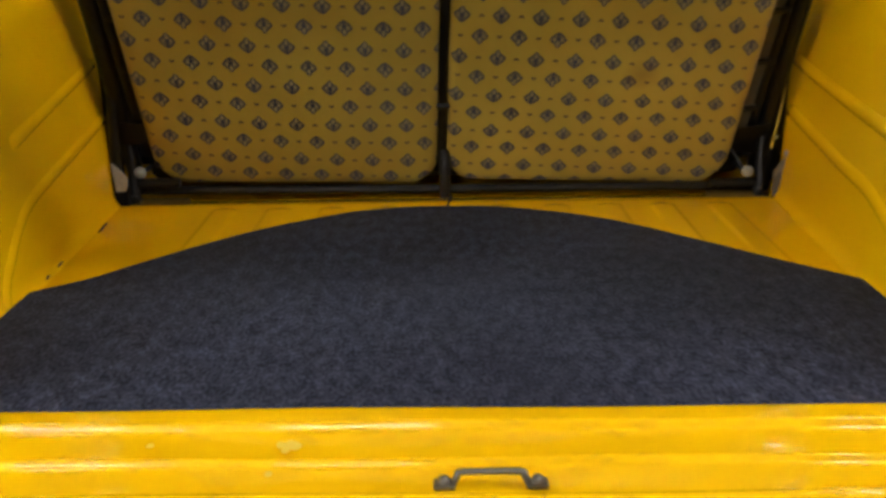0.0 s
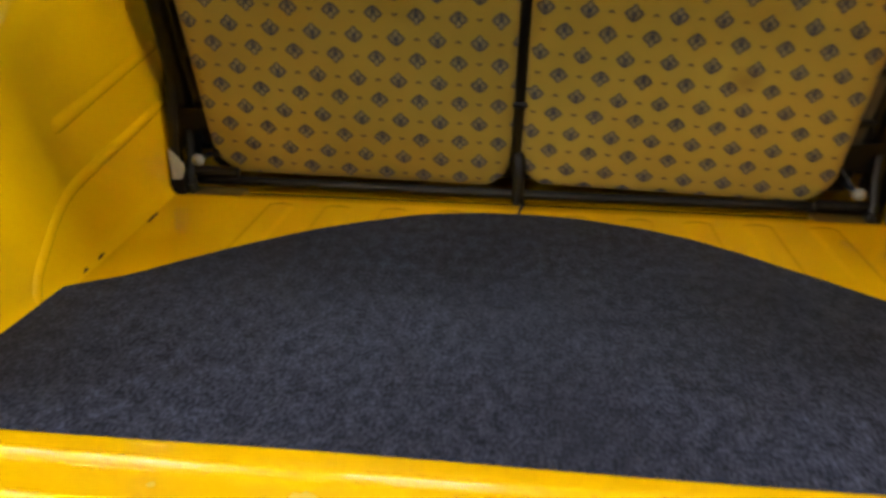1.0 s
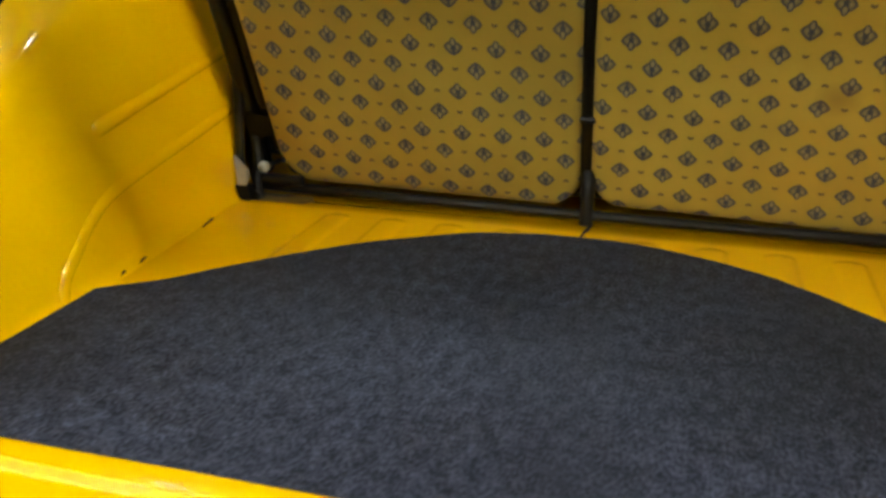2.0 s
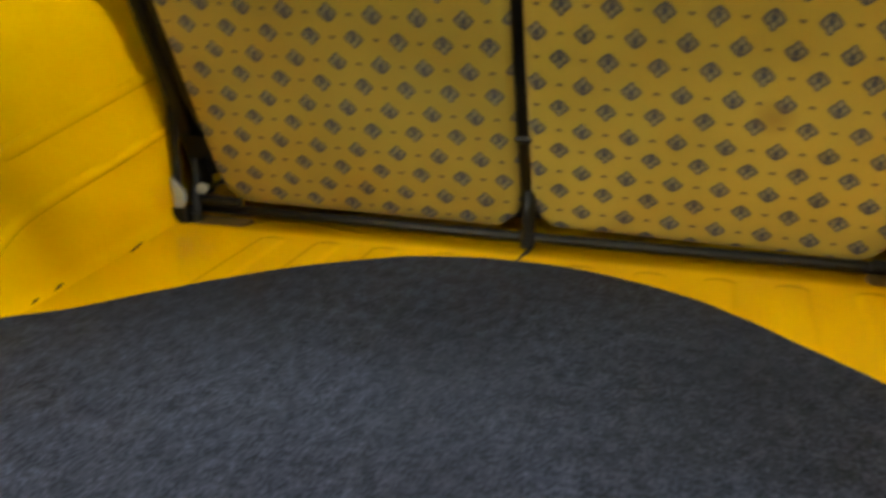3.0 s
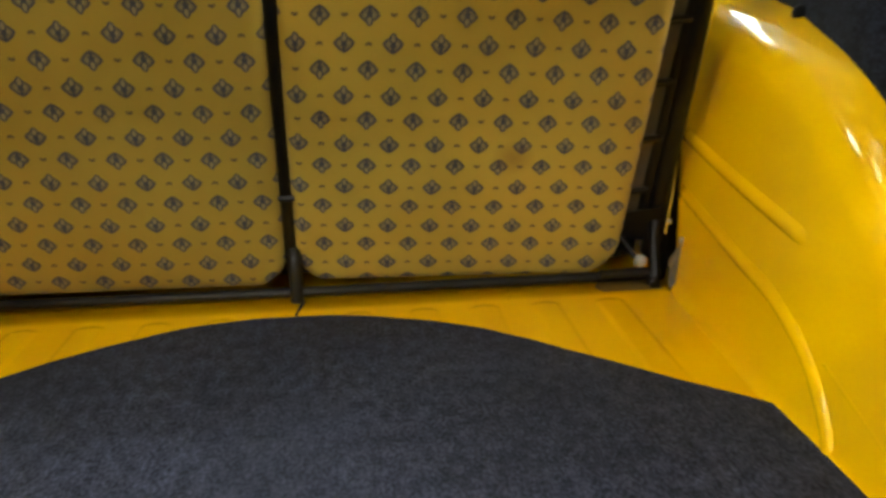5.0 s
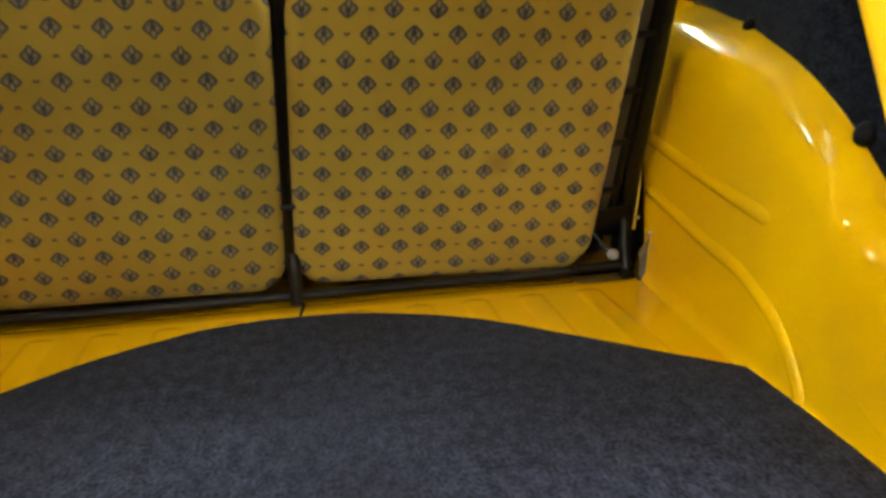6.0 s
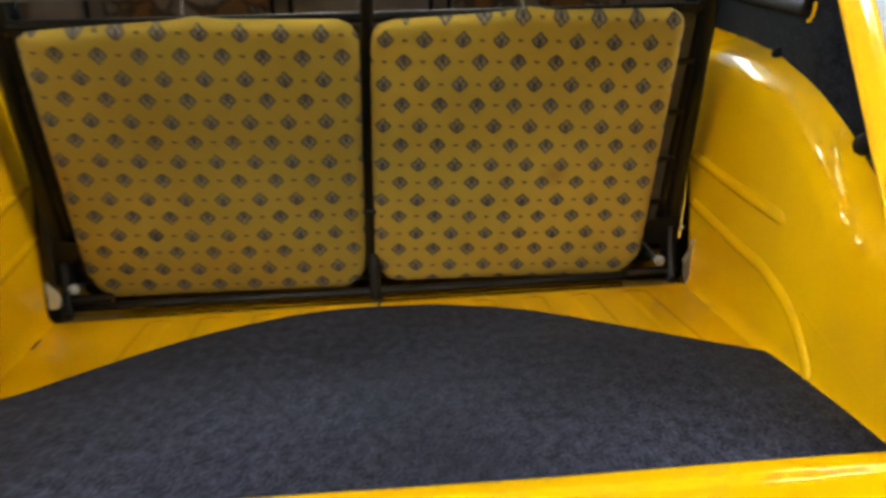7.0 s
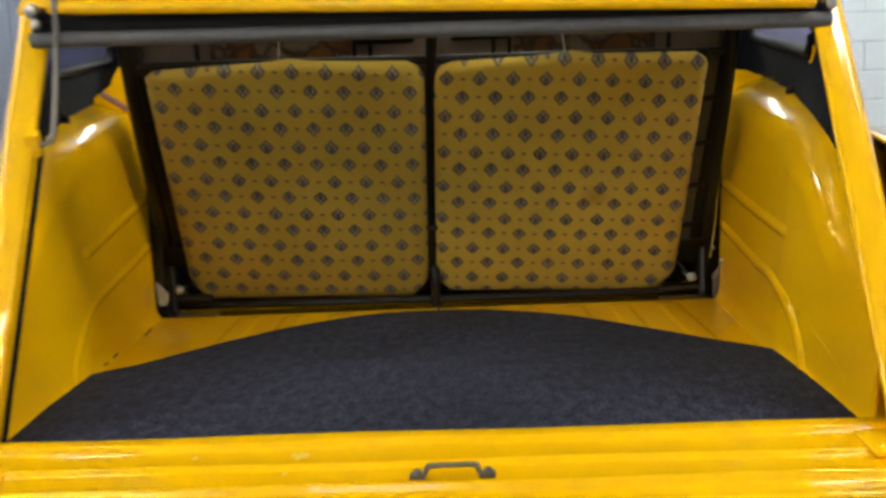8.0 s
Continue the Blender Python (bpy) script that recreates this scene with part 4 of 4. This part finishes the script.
for side in (1, -1):
    pts = [(ease(OUTER[side], z), lean(z), z) for z in np.linspace(0.02, 0.60, 16)]
    seat_part("side_tube", tube(pts, 0.0135, 14), BLACK, "black painted side tube")
    pts = [(ease(INNER[side], z), lean(z) + 0.004, z) for z in np.linspace(0.06, 0.60, 14)]
    seat_part("inner_rail", tube(pts, 0.0088, 10), BLACK, "black flat rail beside the side tube")
    a, b, z = SLEEVE[side]
    seat_part("hinge_sleeve", tube([(a, 1.402, z), (a + side * 0.003, 1.402, z), (b, 1.402, z + 0.0005)], 0.0082, 14), BLACK, "black tube sleeve over the bottom bar's end")
    seat_part("sleeve_web", box((a + b) / 2 + side * 0.010, 1.416, z - 0.004, abs(b - a) * 0.8, 0.020, 0.010, 0.003, 2), BLACK)
    sx, sy, sz = STUD[side]
    seat_part("white_stud", disc((sx, sy, sz), (0, -1, 0.3), 0.0092, 0.009, 16, 0.6), WHITE, "round off-white plastic stud")
    seat_part("stud_pin", tube([(sx, sy, sz), (sx, lean(sz) + 0.004, sz - 0.003)], 0.004, 8), BLACK)
    k = b - side * 0.010
    seat_part("link", tube([(ease(OUTER[side], 0.085) - side * 0.006, lean(0.085) - 0.012, 0.085), (k, 1.408, 0.045), (k, 1.398, z + 0.004), (k - side * 0.004, 1.392, -0.006)], 0.0085, 10), BLACK)
    seat_part("pivot_boss", tube([(k - side * 0.004, 1.400, -0.003), (k - side * 0.004, 1.380, -0.003)], 0.0085, 12), BLACK)
    for n in range(5):
        hz = 0.134 + 0.0785 * n
        x = ease(INNER[side], hz)
        seat_part("hook", tube([(x, lean(hz) - 0.004, hz), (x - side * 0.030, lean(hz) + 0.000, hz - 0.003)], 0.0055, 6), BLACK)
# the gusset is closed beside one foot and open, with two bent lugs, beside the other
seat_part("gusset", plate([(0.441, 0.099), (0.500, 0.108), (0.500, 0.050), (0.470, 0.052), (0.443, 0.058)], 1.452, 0.004, 0.5), BLACK, "black three-cornered gusset plate")
seat_part("gusset", plate([(-0.486, 0.118), (-0.545, 0.126), (-0.545, 0.020), (-0.536, 0.020), (-0.531, 0.082), (-0.512, 0.090), (-0.497, 0.066), (-0.486, 0.056)], 1.452, 0.004, 0.5), BLACK, "black gusset plate with an open corner")
seat_part("lug", tube([(-0.515, lean(0.10) - 0.004, 0.100), (-0.508, 1.424, 0.082), (-0.497, 1.422, 0.060), (-0.502, 1.418, 0.044)], 0.0045, 8), BLACK)
seat_part("lug", tube([(0.440, 1.424, 0.066), (0.450, 1.412, 0.050), (0.462, 1.400, 0.032)], 0.0032, 8), BLACK)
seat_part("strap", tube([(-0.543, 1.370, 0.215), (-0.548, 1.376, 0.150), (-0.553, 1.380, 0.090), (-0.556, 1.382, 0.040)], 0.0085, 10, 0.5), BLACK, "chipped black strap beside the side tube")
seat_part("floor_bracket", plate([(-0.5595, 0.063), (-0.5565, 0.016), (-0.5420, 0.017), (-0.5370, 0.030), (-0.5385, 0.042), (-0.5500, 0.054)], 1.370, 0.004), WHITE, "worn off-white floor bracket")
seat_part("bracket_foot", box(-0.5500, 1.378, 0.004, 0.024, 0.020, 0.026, 0.004, 2), RUBBER, "black rubber foot")
edge = 0.516
br = seat_part("floor_bracket", plate([(edge, -0.019), (edge + 0.001, 0.022), (edge, 0.062), (edge - 0.006, 0.054), (edge - 0.018, 0.031), (edge - 0.019, 0.008), (edge - 0.012, -0.019)], 1.362, 0.004), GRIMY, "grimy grey-beige floor bracket")
seat_part("foot", tube([(edge - 0.010, 1.364, -0.026), (edge - 0.010, 1.364, -0.004)], 0.009, 10), RUBBER, "black rubber foot", parent=br)
seat_part("screw", disc((edge - 0.003, 1.360, 0.067), (-0.3, -1, 0.2), 0.0055, 0.006, 8), CHROME, "shiny screw head", parent=br)
seat_part("screw", disc((edge - 0.010, lean(0.115) - 0.016, 0.086), (-0.3, -1, 0.2), 0.004, 0.006, 8), CHROME, parent=br)
seat_part("screw", disc((edge - 0.009, 1.356, -0.010), (-0.1, -1, 0.2), 0.0045, 0.005, 8), STEEL, parent=br)
seat_part("stem", plate([(edge - 0.002, 0.066), (edge - 0.001, 0.050), (edge - 0.020, 0.028), (edge - 0.022, 0.038)], 1.3585, 0.003), STEEL, "dull steel blade above the bracket", parent=br)
# thin brown plates: the sleeves' shade on the yellow floor, put in as colour
for x, y, wide, deep in ((0.452, 1.398, 0.090, 0.046), (-0.506, 1.400, 0.106, 0.044)):
    seat_part("floor_shade_plate", box(x, y, -0.0125, wide, deep, 0.010, 0.004, 2), FLOOR_SHADE, "thin brown plate standing in for the shade under the sleeve")
seat_part("bottom_bar", tube([(-0.548, 1.425, 0.0035), (-0.3, 1.425, 0.001), (0.0, 1.425, -0.001), (0.2, 1.425, -0.0015), (0.500, 1.425, -0.002)], 0.0080, 14), BLACK, "thin black bottom bar")
seat_part("centre_post", tube([(-0.0325, lean(0.05), 0.05), (-0.0305, lean(0.10), 0.10), (-0.0255, lean(0.26), 0.26), (-0.0185, lean(0.38), 0.38), (-0.0105, lean(0.49), 0.49), (-0.004, lean(0.60), 0.60)], 0.0100, 12), BLACK, "black centre post")
seat_part("post_sleeve", tube([(-0.0285, 1.432, 0.062), (-0.0270, 1.424, 0.050), (-0.0268, 1.421, 0.036), (-0.0268, 1.421, -0.015)], 0.0102, 14), BLACK, "black pressed sleeve at the post's foot")
seat_part("cross_pin", tube([(-0.039, lean(0.146) - 0.009, 0.146), (-0.016, lean(0.146) - 0.009, 0.146)], 0.0050, 8), BLACK)
seat_part("top_bar", tube([(-0.522, lean(0.452), 0.458), (0.0, lean(0.444), 0.450), (0.486, lean(0.436), 0.445)], 0.0080, 12), BLACK, "black top bar")
for x, z in ((-0.262, 0.468), (0.206, 0.458)):
    seat_part("cord", tube([(x, lean(z) - 0.034, z - 0.006), (x - 0.002, lean(z) + 0.0, z + 0.05), (x - 0.002, lean(z) + 0.03, z + 0.10)], 0.0009, 6), CORD, "thin white pull cord")
pad = box(MID, 0, 0, 1.03, 0.05, 0.42, 0.02, 3, (26.5, 0, 0))
seat_part("pad", shift(pad, (0, lean(0.262) + 0.030, 0.262)), BEIGE, "beige seat padding behind the covers")

# panels close the gaps beside the feet, coloured dark in place of shade there
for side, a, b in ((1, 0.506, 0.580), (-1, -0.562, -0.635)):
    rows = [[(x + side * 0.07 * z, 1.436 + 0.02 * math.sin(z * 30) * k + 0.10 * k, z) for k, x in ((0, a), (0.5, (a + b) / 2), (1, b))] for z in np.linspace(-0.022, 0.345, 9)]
    car_part("gap_shade_panel", sheet(rows, (0, 0.004, 0)), SLATE, "dark panel standing in for the shade behind the seat's foot")
# unseen block in the cushion's place, added to keep light off the floor behind
seat_part("cushion", box(MID, 1.80, 0.075, 1.06, 0.56, 0.17, 0.03, 3), SLATE, "unseen dark block for the rear seat cushion, added to shade the floor")
flange = smooth_path([(0.523, 1.402, 0.265), (0.5175, 1.402, 0.208), (0.5145, 1.402, 0.165), (0.511, 1.402, 0.124), (0.506, 1.402, 0.088), (0.503, 1.402, 0.066)], 4)
car_part("edge_flange", tube(flange, 0.0014, 8), TOUCH, "thin yellow flange at the arch's front edge", parent=arches[1])

# ---- front seats, dimly seen above the rear seat back ----


def front_seat(x, width, shift_x):
    t = thing("front_seat", "tan cloth front seat with a brown printed middle", "car seat", (x, 1.86, -0.29), "front seats")
    rows = lambda w, d, z0, z1, off: shift(box(0, 0, 0, w, d, z1 - z0, 0.03, 3, (6, 0, 0)), (off, 0, (z0 + z1) / 2))
    part("backrest", rows(width, 0.09, 0.35, 0.90, 0), TAN, t)
    mid = rows(0.32, 0.02, 0.45, 0.885, shift_x)
    part("print_panel", shift(mid, (0, -0.048, 0)), BROWN, t, "brown printed middle panel")
    for s in (-1, 1):
        for dx in (0.163, 0.20):
            part("piping", tube([(shift_x + s * dx, -0.020, 0.42), (shift_x + s * dx, -0.075, 0.87)], 0.005, 8), SLATE, t, "black piping")
    part("cushion", box(0, 0.30, 0.30, width - 0.04, 0.48, 0.14, 0.04, 3), TAN, t)
    for s in (-1, 1):
        part("leg", box(s * 0.2, 0.25, 0.115, 0.03, 0.42, 0.23, 0.008, 2), SLATE, t)
    a = 0.165 if x < 0 else -0.30
    part("grab_handle", box(a + 0.07, -0.085, 0.818, 0.135, 0.022, 0.020, 0.009, 3), RUBBER, t, "black grab handle")
    return t


front_seat(-0.365, 0.675, 0.0)
front_seat(0.318, 0.675, 0.0)

# ---- the wall's blocks and the sheet-metal door beyond the car ----
bl = box(0, 0, 0, 0.433, 0.016, 0.202, 0.004, 1)
block_mesh = finish("block", bl, BLOCK, False)
for r in range(13):
    for c in range(7):
        b = new("block", block_mesh)
        b.parent = wall_north
        b.location = (1.7 + 0.44 * c + (0.22 if r % 2 else 0), y1 - 0.002, GROUND + 0.1335 + 0.209 * r)
door = thing("garage_door", "blue-grey ribbed sheet-metal door in the block wall", "door", (-3.2, y1 - 0.03, GROUND))
part("door_frame", box(0, 0.0, 1.25, 2.6, 0.05, 2.5, 0.006), SHEET, door)
for i in range(17):
    part("rib", box(-1.2 + 0.15 * i, -0.035, 1.25, 0.05, 0.03, 2.44, 0.008, 1), SHEET, door)
